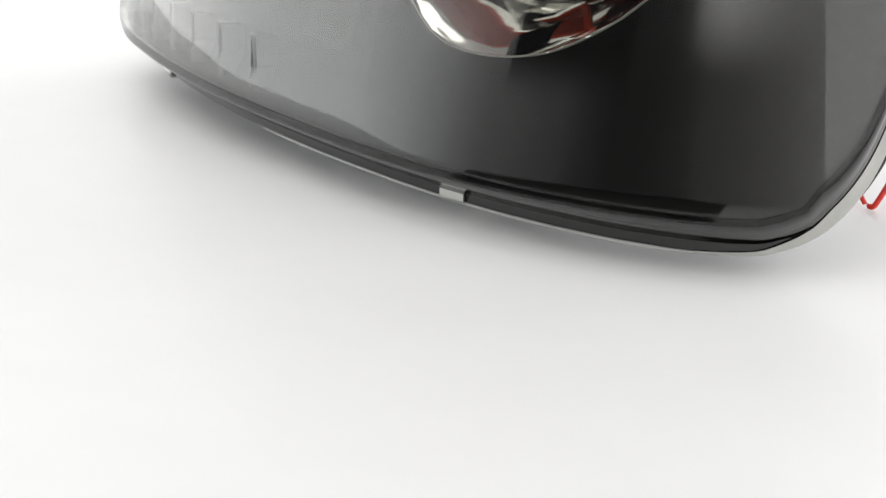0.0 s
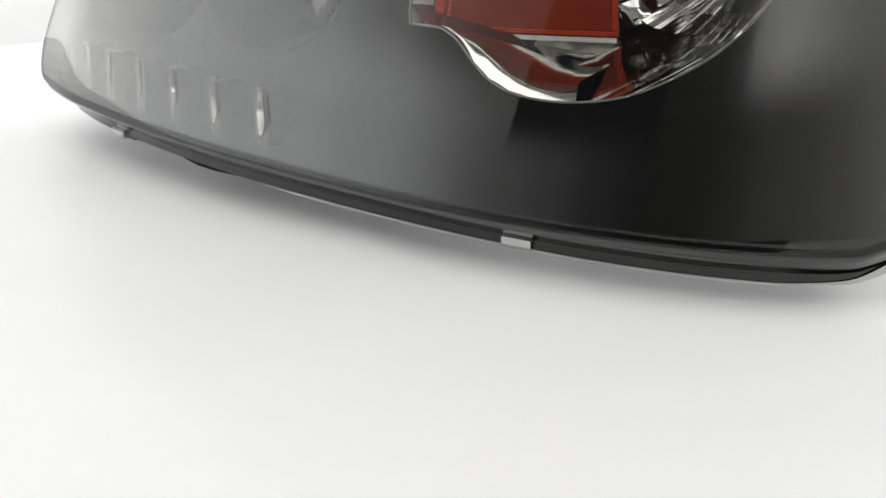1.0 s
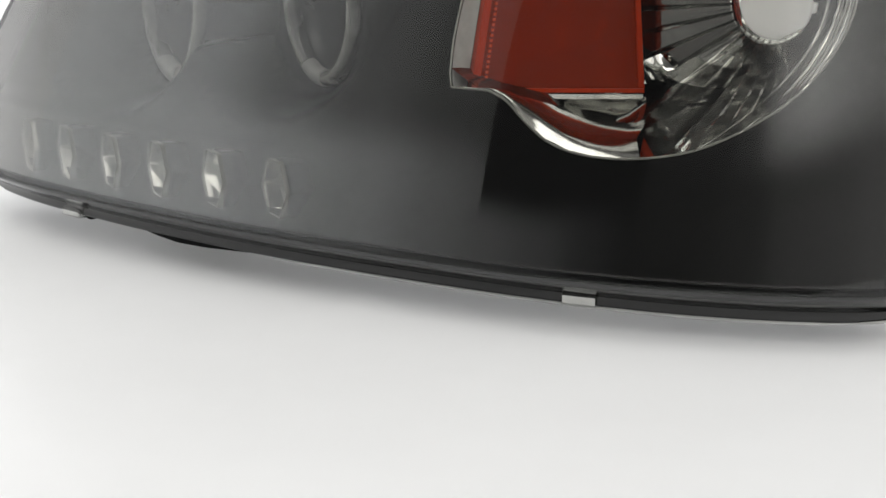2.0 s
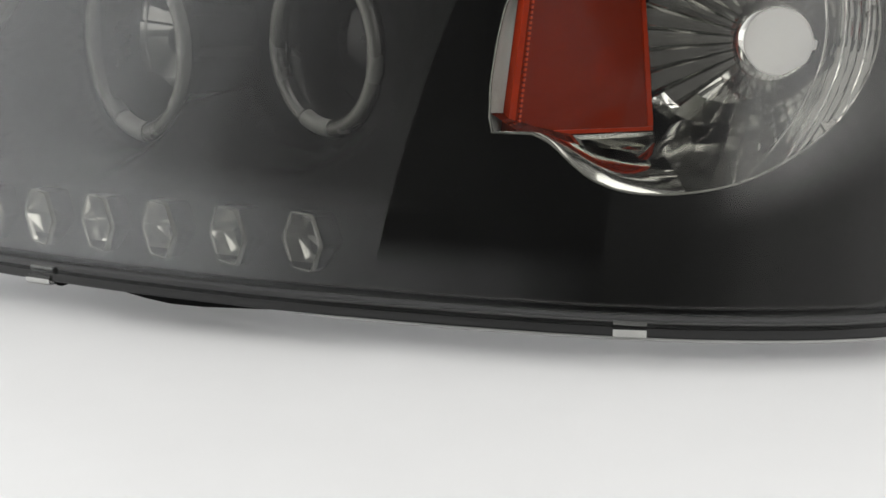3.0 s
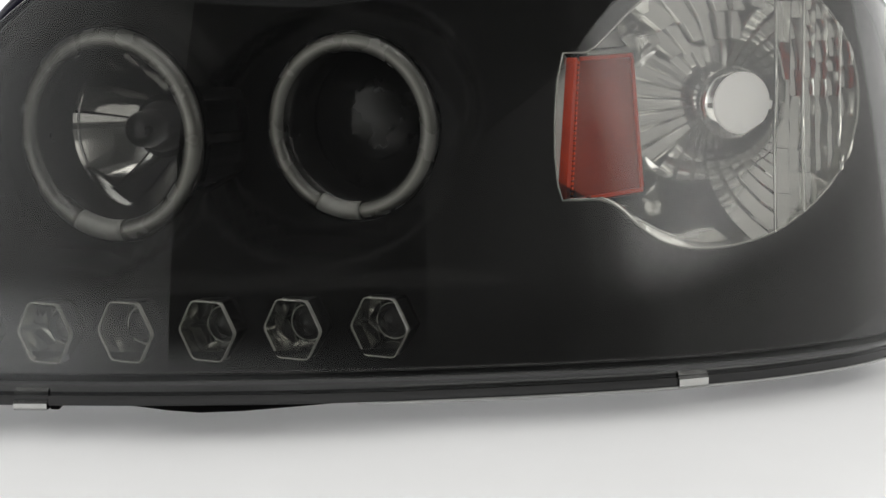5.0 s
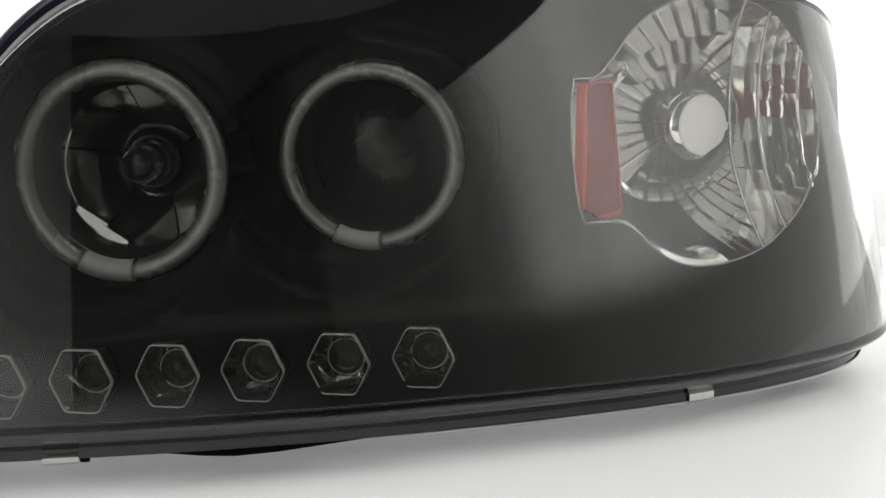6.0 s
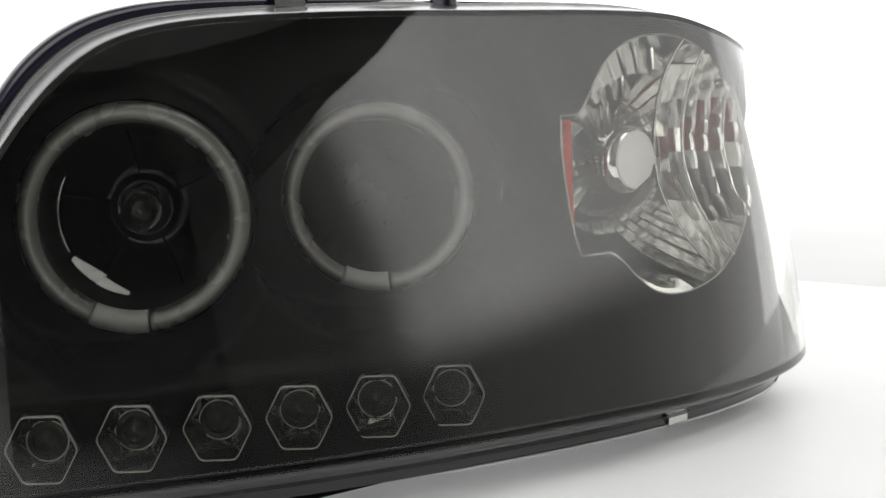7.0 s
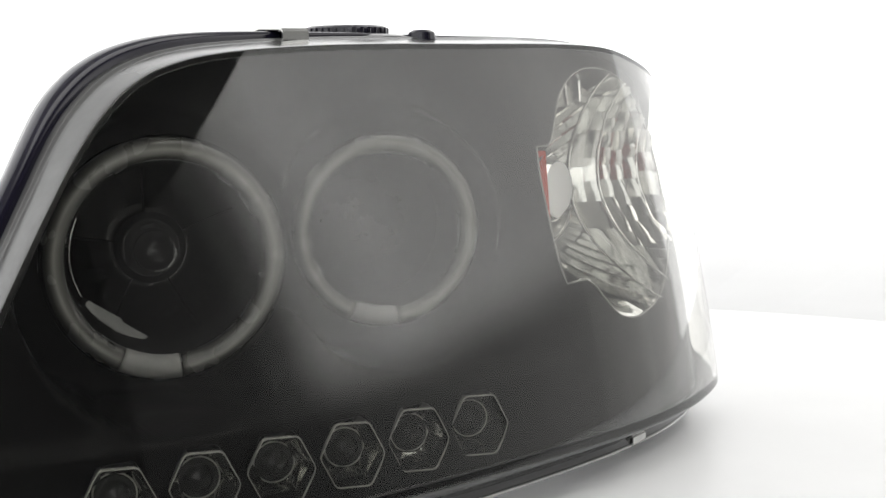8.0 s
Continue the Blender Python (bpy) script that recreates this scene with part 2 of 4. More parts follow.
# outline of the cover lens, in arc length and height, anticlockwise
OUTLINE = ((-.142, .0125), (-.10, .0122), (-.03, .0117), (.05, .0109), (.12, .0100), (.19, .0090), (.25, .0083), (.30, .0080), (.34, .0082),
           (.354, .0102), (.370, .0175), (.387, .0335), (.401, .056), (.411, .080), (.409, .112), (.395, .141), (.367, .1665),
           (.328, .1855), (.285, .1968), (.250, .203), (.20, .205), (.13, .205), (.07, .205), (.02, .204), (-.022, .2015),
           (-.048, .197), (-.066, .190), (-.082, .179), (-.098, .164), (-.112, .147), (-.124, .130), (-.138, .108), (-.155, .078),
           (-.167, .052), (-.1715, .037), (-.1690, .0250), (-.1580, .0152))


def closed_spline(points, steps):
    p = list(points)
    s = spline(p[-2:] + p + p[:3], steps)
    return s[2 * steps:-3 * steps + 0][:len(p) * steps]


def even(loop, n):
    """The closed loop with n evenly spaced points."""
    p = np.vstack([loop, loop[:1]])
    s = np.r_[0, np.cumsum(np.linalg.norm(np.diff(p, axis=0), axis=1))]
    q = np.linspace(0, s[-1], n, endpoint=False)
    return np.c_[np.interp(q, s, p[:, 0]), np.interp(q, s, p[:, 1])]


EDGE = even(closed_spline(OUTLINE, 8), 420)


def inset(loop, d):
    """The closed loop moved inwards by d."""
    nxt, prv = np.roll(loop, -1, 0), np.roll(loop, 1, 0)
    t = nxt - prv
    for _ in range(16):
        t = (np.roll(t, 1, 0) + 2 * t + np.roll(t, -1, 0)) / 4
    t = t / np.linalg.norm(t, axis=1)[:, None]
    return loop + np.c_[-t[:, 1], t[:, 0]] * np.reshape(d, (-1, 1))


# section of the lens's edge: a flat chamfer with softened ends (inset, share of the bulge)
EDGE_IN = (0.0, 0.0004, 0.0012, 0.0042, 0.0050, 0.0056, 0.0064, 0.0090, 0.0115, 0.0135, 0.0143, 0.0149, 0.0155, 0.0161, 0.0170, 0.0180, 0.0195, 0.0210)
EDGE_OUT = (0.0, 0.02, 0.035, 0.065, 0.11, 0.18, 0.26, 0.51, 0.75, 0.935, 0.975, 0.992, 0.998, 1.0, 1.0, 1.0, 1.0, 1.0)


def chamfer(d):
    return float(np.interp(d, EDGE_IN, EDGE_OUT))


def edge_scale(loop):
    """The edge's chamfer is broad along the bottom and the fender end, narrow up the grille end and along the top."""
    low = np.interp(loop[:, 1], (0.015, 0.05), (1.0, 0.24))
    fender = np.interp(loop[:, 0], (0.325, 0.375), (0.0, 1.15)) * np.interp(loop[:, 1], (0.09, 0.20), (1.0, 0.20))
    return np.maximum(low, fender)


def lens_rim(depth, shrink):
    """Loops of the lens skin from its foot over the chamfered edge, and the flat loop that bounds its middle."""
    base = inset(EDGE, shrink)
    loops = [[face(u, z, -0.014) for u, z in base], [face(u, z, -0.006) for u, z in base]]
    for d, share in zip(EDGE_IN, EDGE_OUT):
        loops.append([face(u, z, (bulge(u) - depth) * share) for u, z in inset(base, d * edge_scale(base))])
    return loops, inset(base, EDGE_IN[-1] * edge_scale(base))


def inside(p, poly):
    x, y = p
    hit = False
    for i in range(len(poly)):
        (x0, y0), (x1, y1) = poly[i - 1], poly[i]
        if (y0 > y) != (y1 > y) and x < (x1 - x0) * (y - y0) / (y1 - y0) + x0:
            hit = not hit
    return hit


def fill(edge, holes, step, gap):
    """A fine even triangle net inside the edge loop and outside the holes: flat points and faces."""
    points, edges = [], []
    for loop in [edge] + holes:
        s = len(points)
        points += [Vector(p) for p in loop]
        edges += [(s + k, s + (k + 1) % len(loop)) for k in range(len(loop))]
    fixed = np.array([tuple(p) for p in points])
    for iu in range(int(-0.18 / step), int(0.40 / step)):
        for iz in range(int(0.01 / step), int(0.21 / step)):
            p = (iu * step + 0.5 * step * (iz % 2), iz * step)
            if inside(p, edge) and np.min(np.hypot(*(fixed - np.array(p)).T)) > gap and not any(inside(p, h) for h in holes):
                points.append(Vector(p))
    vs, es, fs, *_ = delaunay_2d_cdt(points, edges, [], 0, 1e-7)
    keep = []
    for t in fs:
        c = tuple(sum((vs[i] for i in t), Vector((0, 0))) / len(t))
        if inside(c, edge) and not any(inside(c, h) for h in holes):
            keep.append(tuple(t))
    return vs, keep


# ---------------------------------------------------------------- the studio
def disc_loops(r, z0, z1, bevel, n=128):
    prof = ((r - bevel * 0, z0), (r, z0 + bevel), (r, z1 - bevel), (r - bevel * 0.3, z1 - bevel * 0.3), (r - bevel, z1))
    return [[CENTRE + Vector((q * math.cos(2 * math.pi * k / n), q * math.sin(2 * math.pi * k / n), z)) for k in range(n)] for q, z in prof]


v, f = rings(disc_loops(0.56, -0.02, 0.0, 0.003), cap_start=True, cap_end=True)
table = new("display_table")
tagged(table, "round matt white display table under the headlight", "table")
piece("tabletop", v, f, M_TABLE, table, "matt white round top", smooth=False)
v, f = rings([[CENTRE + Vector((q * math.cos(2 * math.pi * k / 128), q * math.sin(2 * math.pi * k / 128), z)) for k in range(128)] for q, z in ((0.5604, -0.0185), (0.5614, -0.018), (0.5614, -0.0045), (0.5604, -0.004))])
piece("edge_strip", v, f, M_TABLE, table, "white edge strip")



def azimuth(a, r, z):
    """A point of the studio wall: 0 degrees is in front of the lamp, positive towards its fender end."""
    return CENTRE + Vector((r * math.sin(radians(a)), -r * math.cos(radians(a)), z))


def wall_arc(name, a0, a1, r, z0, z1, mat, label, n=24):
    """A curved sheet of the studio wall with 12 mm thickness; z0 and z1 give its foot and top along the arc."""
    pts = [a0 + (a1 - a0) * k / n for k in range(n + 1)]
    loops = [[azimuth(a, q, z(a)) for a in pts] for q, z in ((r, z0), (r, z1), (r + 0.012, z1), (r + 0.012, z0), (r, z0))]
    v, f = rings(loops, closed=False)
    return tagged(piece(name, v, f, mat), label, "wall", kind="structure")


RADIUS, TOP, FOOT = 2.0, 2.2, -0.03


def foot(a):
    return FOOT


def top(a):
    return TOP


def swag(a):
    """Lower edge of the unseen dark curtain added over the fender-side wall's near end."""
    return float(np.interp(a, (0, 10, 20, 33, 45, 52), (1.1, 1.4, 1.68, 1.93, 2.1, 2.2)))


wall_arc("wall_back", 75, 285, RADIUS, foot, top, M_WALL, "white backdrop wall with its own even glow", 48)
# unseen glowing sheets added on the camera side for the lens to reflect
wall_arc("wall_grille_side", -75, -25, RADIUS, foot, top, M_SIDE_G, "unseen side wall with painted glow")
wall_arc("wall_front", -25, 0, RADIUS, foot, top, M_FRONT, "unseen wall behind the camera with painted dim glow")
wall_arc("wall_fender_side", 0, 75, RADIUS, foot, swag, M_SIDE_F, "unseen side wall with painted glow", 60)
# unseen dark sheet, added for the dark wedge reflected in the lens
wall_arc("curtain_fender_side", 0, 52, RADIUS - 0.02, lambda a: swag(a) - 0.01, top, M_CURTAIN, "unseen dark curtain added to shape reflections")


def floor_sector(name, a0, a1, mat, label, n=48):
    loops = [[azimuth(a0 + (a1 - a0) * k / n, r, z) for k in range(n + 1)] for r, z in ((0.05, -0.032), (0.05, -0.02), (2.6, -0.02), (2.6, -0.032))]
    v, f = rings(loops, closed=False)
    tagged(piece(name, v, f, mat), label, "floor", kind="structure")


floor_sector("floor_back", 36, 332, M_FLOOR, "white cloth ground sheet round the table")
# unseen dark floor, added so the low part of the lens reflects dark
floor_sector("floor_front", -28, 36, M_DARK, "unseen dark ground sheet added for dark reflections")
v, f = rings([[CENTRE + Vector((r * math.cos(2 * math.pi * k / 64), r * math.sin(2 * math.pi * k / 64), TOP)) for k in range(64)] for r in (0.02, 1.0, 2.1)])
tagged(piece("ceiling", v, f, M_CEIL), "dim grey studio ceiling", "ceiling", kind="structure")
# ---------------------------------------------------------------- the headlight
headlight = new("headlight")
headlight.location = (0, 0, 0)
tagged(headlight, "black car headlight with clear lens and ring lights", "headlight")

# cover lens: a solid shell of clear plastic
(outer, outer_edge), (inner, inner_edge) = lens_rim(0.0, 0.0), lens_rim(0.0026, 0.0026)
v, f = rings(outer[::-1] + inner)
sheet = {}                                     # vertices on the polished middle, with their arc length and height
for loop, depth in ((outer_edge, 0.0), (inner_edge, 0.0026)):
    vs, fs = fill([tuple(p) for p in loop], [], 0.005, 0.0025)
    f += [tuple(len(v) + i for i in t) for t in fs]
    sheet.update({len(v) + i: (p.x, p.y) for i, p in enumerate(vs)})
    v += [face(p.x, p.y, bulge(p.x) - depth) for p in vs]
m = len(EDGE)
for k in range(5):
    d = EDGE_IN[len(EDGE_IN) - 1 - k]
    for shrink, at in ((0.0, k), (0.0026, 2 * len(outer) - 1 - k)):
        base = inset(EDGE, shrink)
        sheet.update({at * m + i: tuple(p) for i, p in enumerate(inset(base, d * edge_scale(base)))})
bm = bmesh.new()
made = [bm.verts.new(p) for p in v]
for t in f:
    bm.faces.new([made[i] for i in t])
bmesh.ops.remove_doubles(bm, verts=bm.verts[:], dist=2e-5)
cover = part("cover_lens", bm, M_LENS, headlight, "clear glossy cover lens with rolled edge")
# the polished middle of the lens takes its normals from the form itself
tree = kdtree.KDTree(len(v))
for i, p in enumerate(v):
    tree.insert(p, i)
tree.balance()
normals = []
for vert in cover.data.vertices:
    form = sheet.get(tree.find(vert.co)[1])
    if form:
        u, z = form
        n = (face(u + 0.016, z, bulge(u + 0.016)) - face(u - 0.016, z, bulge(u - 0.016))).cross(face(u, z + 0.003, bulge(u)) - face(u, z - 0.003, bulge(u))).normalized()
        normals.append(n if n.dot(vert.normal) > 0 else -n)
    else:
        normals.append((0, 0, 0))
cover.data.normals_split_custom_set_from_vertices(normals)
cover.visible_shadow = False
# its welded edge with painted shading: dark along bottom, pale round ends and top
cover.data.materials.append(M_EDGE_SHADED)
cover.data.materials.append(M_CLEAR_LIT)
for poly in cover.data.polygons:
    i = min(tree.find(cover.data.vertices[k].co)[1] for k in poly.vertices)
    row, col = divmod(i, len(EDGE))
    if row < len(outer) - 1 and 6 <= row:
        u, z = EDGE[col]
        if u > 0.325 and z < 0.15:
            poly.material_index = 1
        elif z < 0.03:
            poly.material_index = 1
        else:
            poly.material_index = 2

# pale clear flange widening round the fender end; foot seam, its glint painted pale
end = [k for k in range(len(EDGE)) if EDGE[k][0] > 0.322 and EDGE[k][1] < 0.16]
loops = []
for d in (0.0, 0.12, 0.3, 0.55, 0.8, 1.0):
    reach_in = np.interp(EDGE[:, 0], (0.322, 0.345, 0.37, 0.39), (0.0004, 0.0016, 0.0046, 0.0062)) * np.interp(EDGE[:, 1], (0.03, 0.16), (1.0, 0.05))
    row = inset(EDGE, d * reach_in * edge_scale(EDGE))
    loops.append([face(*row[k], bulge(row[k][0]) * chamfer(d * reach_in[k]) + 0.0005) for k in end])
loops.insert(0, [face(*EDGE[k], -0.007) for k in end])
v, f = rings(loops, closed=False)
piece("end_flange", v, f, M_PALE_EDGE, cover, "pale clear plastic flange")
seam = [(u, z) for u, z in EDGE if 0.06 < u < 0.335 and z < 0.03]
loops = []
for i, (u, z) in enumerate(seam):
    thick = 0.0007 * min(1.0, 0.15 + 0.1 * i, 0.15 + 0.1 * (len(seam) - 1 - i))
    across, c = (face(u, z, 0.01) - face(u, z, 0.0)).normalized(), face(u, z - 0.0004, 0.0004)
    loops.append([c + across * thick * math.cos(q) + Vector((0, 0, thick * math.sin(q))) for q in np.linspace(0, 2 * math.pi, 8, endpoint=False)])
v, f = rings(loops, cap_start=True, cap_end=True)
piece("glint_seam", v, f, M_SEAM_GLINT, cover, "thin edge seam with its glint painted pale")

# housing behind it
HOUSE = ((0.002, -0.004), (0.0045, -0.0035), (0.0062, -0.0055), (0.0066, -0.012), (0.0058, -0.017), (0.001, -0.019), (-0.004, -0.04), (-0.022, -0.075), (-0.045, -0.10))


def house_loop(grow, off):
    out = []
    for (u, z), (u1, z1) in zip(inset(EDGE, -grow), EDGE):
        k = min(max((z1 - 0.012) / 0.03, 0.0), 1.0) if grow > 0 else 1.0
        if grow > 0 and z1 > 0.15:
            k *= float(np.interp(u1, (-0.09, 0.0, 0.05, 0.16), (1.0, 0.62, 0.35, 0.08)))
        out.append(face(u1 + (u - u1) * k, max(z1 + (z - z1) * k, 0.0022), off))
    return out


v, f = rings([house_loop(-0.0035, -0.006)] + [house_loop(g, o) for g, o in HOUSE], cap_end=True)
piece("housing", v, f, M_HOUSING, headlight, "black moulded plastic housing")

# black gasket between housing and cover lens
v, f = rings([[face(u, z, o) for u, z in inset(EDGE, d)] for d, o in ((0.0031, -0.014), (0.0031, -0.004), (0.0036, -0.0028), (0.0052, -0.0018), (0.0075, -0.0018), (0.0075, -0.014))])
piece("gasket", v, f, M_BEZEL, headlight)

# ---- the bezel, with its openings
FORWARD = Vector((-0.622, -0.783, 0.0)).normalized()     # the way the round lights look
SIDE = Vector((0.783, -0.622, 0.0)).normalized()
UP = Vector((0, 0, 1))


RING_BIG, RING_SMALL = Vector((-0.0299, 0.0655, 0.1199)), Vector((0.0699, 0.0331, 0.1232))
RADIUS_BIG, RADIUS_SMALL = 0.0419, 0.0365


def ease(x, a, b):
    k = min(max((x - a) / (b - a), 0.0), 1.0)
    return k * k * (3 - 2 * k)


def bezel_off(u, z):
    """How far the bezel stands out: a forward shelf under the ring lights, dished round them, deeper round the turn signal."""
    shelf = float(np.interp(u, (-0.18, 0.07, 0.165, 0.235, 0.31, 0.36), (0.0052, 0.0068, 0.0113, 0.0036, 0.0027, 0.0040)))
    upper = float(np.interp(u, (-0.18, 0.10, 0.150, 0.165, 0.235, 0.31, 0.36), (-0.002, 0.002, 0.0108, 0.0113, 0.0036, 0.0027, 0.0040)))
    off = shelf + (upper - shelf) * ease(z, 0.0590, 0.0650)
    for c, r in ((RING_BIG, RADIUS_BIG), (RING_SMALL, RADIUS_SMALL)):
        d = face(u, z, off) - c
        h = d.dot(FORWARD)
        rho = math.hypot(d.dot(SIDE), d.z)
        off -= (h + 0.001) / 0.92 * (1 - ease(rho, r + 0.0085, r + 0.0185)) * ease(z, 0.060, 0.066)
    return min(off, bulge(u) - 0.0052)


def bezel(u, z):
    return face(u, z, bezel_off(u, z))


def bezel_rim(u, z, d):
    """The bezel's tucked-in margin, d metres inside the lens's outline at full chamfer width."""
    return face(u, z, min(bezel_off(u, z), (bulge(u) - 0.0026) * chamfer(d) - 0.0024))


def meet_bezel(q, axis, side):
    """Arc length and height where the line through q along axis meets the bezel."""
    u, z = float(np.interp(q.x, CURVE[:, 0], ARC)), q.z
    for _ in range(25):
        d = bezel(u, z) - q
        a, b = d.dot(side), d.z - axis.z * d.dot(axis)
        u -= 0.8 * a
        z -= 0.8 * b
    return u, z


def opening(centre, outline, axis=FORWARD, side=SIDE):
    """An opening's loop on the bezel, and the same loop in the plane of the fitting."""
    plane = [centre + side * a + UP * b for a, b in outline]
    return [meet_bezel(q, axis, side) for q in plane], plane


def circle(r, n=64):
    return [(r * math.cos(2 * math.pi * k / n), r * math.sin(2 * math.pi * k / n)) for k in range(n)]


def hexagon(w, h, soft=0.12):
    """A hexagon with its corners to the sides, slightly rounded, anticlockwise."""
    c = [(w, 0), (w * 0.52, h), (-w * 0.52, h), (-w, 0), (-w * 0.52, -h), (w * 0.52, -h)]
    out = []
    for i in range(6):
        p, q, r = np.array(c[i - 1]), np.array(c[i]), np.array(c[(i + 1) % 6])
        a, b = q + (p - q) * soft, q + (r - q) * soft
        out += [tuple(a), tuple((a + b) / 4 + q / 2), tuple(b)]
    return out


HEX = [Vector(p) for p in ((-.0949, .0288, .0439), (-.0642, .0174, .0446), (-.0324, .0084, .0447), (0, 0, .0447), (.0342, -.0070, .0446), (.0696, -.0132, .0444))]
HEX_W, HEX_H = 0.0132, 0.0124

big_loop, big_plane = opening(RING_BIG, circle(0.0474))
small_loop, small_plane = opening(RING_SMALL, circle(0.0413))
hex_loops = [opening(c, hexagon(HEX_W, HEX_H)) for c in HEX]

# the turn signal's opening: a round with a squared tongue towards the ring lights
SIGNAL_POINTS = ((.1700, .0928), (.1780, .0890), (.1870, .0810), (.1960, .0745), (.2070, .0705), (.2200, .0690), (.2360, .0695), (.2560, .0735),
                 (.2750, .0820), (.2920, .0930), (.3060, .1065), (.3160, .1220), (.3205, .1390), (.3180, .1560), (.3080, .1710), (.2930, .1820),
                 (.2730, .1880), (.2520, .1895), (.2310, .1870), (.2120, .1810), (.1960, .1720), (.1840, .1630), (.1750, .1565))
SIGNAL = [tuple(p) for p in spline(SIGNAL_POINTS, 3)] + [(.1700, .1540), (.1590, .1540), (.1550, .1420), (.1525, .1270), (.1512, .1120), (.1515, .0990), (.1530, .0930)]

bezel_edge = [tuple(p) for p in inset(EDGE, 0.0030 + 0.0210 * edge_scale(EDGE))]
vs, keep = fill(bezel_edge, [big_loop, small_loop, SIGNAL] + [h[0] for h in hex_loops], 0.0036, 0.0022)
bezel_verts = [bezel(p.x, p.y) for p in vs]
m, ring = len(bezel_edge), [min(range(len(vs)), key=lambda i: (vs[i] - Vector(p)).length) for p in bezel_edge]
for d in (0.0185, 0.0165, 0.014, 0.0115, 0.009, 0.0060, 0.0026, None):
    start = len(bezel_verts)
    bezel_verts += [bezel_rim(u, z, d) if d else face(u, z, -0.02) for u, z in inset(EDGE, 0.0030 + (d or 0.0026) * edge_scale(EDGE))]
    keep += [(ring[k], start + k, start + (k + 1) % m, ring[(k + 1) % m]) for k in range(m)]
    ring = list(range(start, start + m))
panel = piece("bezel", bezel_verts, keep, M_BEZEL, headlight, "black inner bezel panel")
normals = [(bezel(p.x + 0.002, p.y) - bezel(p.x - 0.002, p.y)).cross(bezel(p.x, p.y + 0.002) - bezel(p.x, p.y - 0.002)).normalized() for p in vs]
panel.data.normals_split_custom_set_from_vertices(normals + [(0, 0, 0)] * (len(bezel_verts) - len(vs)))


def collar(name, loop, plane, deeper, axis, mat, parent, label=""):
    """The wall of an opening, from the bezel back past the plane of its fitting."""
    front = [bezel(u, z) for u, z in loop]
    v, f = rings([front, plane, [q - axis * deeper for q in plane]])
    return piece(name, v, f, mat, parent, label)


def torus_loops(centre, big, small, a0, a1, n, m, axis=FORWARD, side=SIDE):
    loops = []
    for i in range(n + 1):
        a = radians(a0 + (a1 - a0) * i / n)
        out = side * math.cos(a) + UP * math.sin(a)
        loops.append([centre + out * (big + small * math.cos(2 * math.pi * k / m)) + axis * small * math.sin(2 * math.pi * k / m) for k in range(m)])
    return loops


def turned(centre, profile, n, axis=FORWARD, side=SIDE):
    """Loops of a turned form: profile of radius and height along axis."""
    return [[centre + side * (r * math.cos(2 * math.pi * k / n)) + UP * (r * math.sin(2 * math.pi * k / n)) + axis * h for k in range(n)] for r, h in profile]


def ring_light(centre, big, small, loop, plane, label):
    light = collar("ring_light_shroud", loop, plane, 0.004, FORWARD, M_BEZEL, headlight, label)
    v, f = rings(torus_loops(centre, big, small, -82.6, 244.6, 120, 20), cap_start=True, cap_end=True)
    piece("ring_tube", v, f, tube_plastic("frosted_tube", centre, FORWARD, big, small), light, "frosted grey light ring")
    v, f = rings(torus_loops(centre, big, small * 1.015, -115, -84, 14, 20), cap_start=True, cap_end=True)
    piece("ring_sleeve", v, f, M_SLEEVE, light, "white sleeve over the ring's joint")
    v, f = rings(turned(centre, [(big + 0.0052, -0.004), (big + 0.003, -small), (big - small * 0.5, -small * 0.9), (big - small * 0.9, -small * 1.3), (big - small * 1.2, -0.012), (big - small * 1.6, -0.020)], 64))
    piece("ring_seat", v, f, M_BARREL, light)
    return light


big_light = ring_light(RING_BIG, RADIUS_BIG, 0.0047, big_loop, big_plane, "large high beam reflector light behind a frosted ring")
small_light = ring_light(RING_SMALL, RADIUS_SMALL, 0.0040, small_loop, small_plane, "smaller projector light behind a frosted ring")

# high beam: smooth smoked reflector with two bright pads and a capped bulb
v, f = rings(turned(RING_BIG, [(0.0375, -0.013), (0.0372, -0.018), (0.0355, -0.021)], 64))
piece("reflector_collar", v, f, M_BEZEL, big_light)


def dish(r, a, proud=0.0):
    """A point of the parabolic reflector, r from its axis at angle a in degrees."""
    t = radians(a)
    return RING_BIG + SIDE * (r * math.cos(t)) + UP * (r * math.sin(t)) + FORWARD * (-0.045 + 0.0225 * (r / 0.0355) ** 2 + proud)


RADII_BIG = (0.0355, 0.033, 0.030, 0.027, 0.023, 0.019, 0.0165, 0.0145)
verts, faces = [], []
for a0, a1, step in ((-62, 28, 0.0), (28, 98, 0.0012), (98, 168, 0.0), (168, 238, 0.0010), (238, 298, 0.0)):
    s0, n = len(verts), 14
    for r in RADII_BIG:
        verts += [dish(r, a0 + 1 + (a1 - a0 - 2) * k / n, step) for k in range(n + 1)]
    for i in range(len(RADII_BIG) - 1):
        for k in range(n):
            a = s0 + i * (n + 1) + k
            faces.append((a, a + 1, a + n + 2, a + n + 1))
piece("reflector_bowl", verts, faces, M_SMOKE, big_light, "dark chrome reflector in smooth segments")
v, f = rings(turned(RING_BIG, [(r + 0.0012, -0.047 + 0.0225 * (r / 0.0355) ** 2) for r in RADII_BIG], 48), cap_end=True)
piece("bowl_back", v, f, M_BEZEL, big_light)
v, f = rings(torus_loops(RING_BIG - FORWARD * 0.0236, 0.0338, 0.0007, 152, 210, 20, 8), cap_start=True, cap_end=True)
piece("reflector_rim", v, f, M_SMOKE, big_light, "thin dark chrome reflector rim")
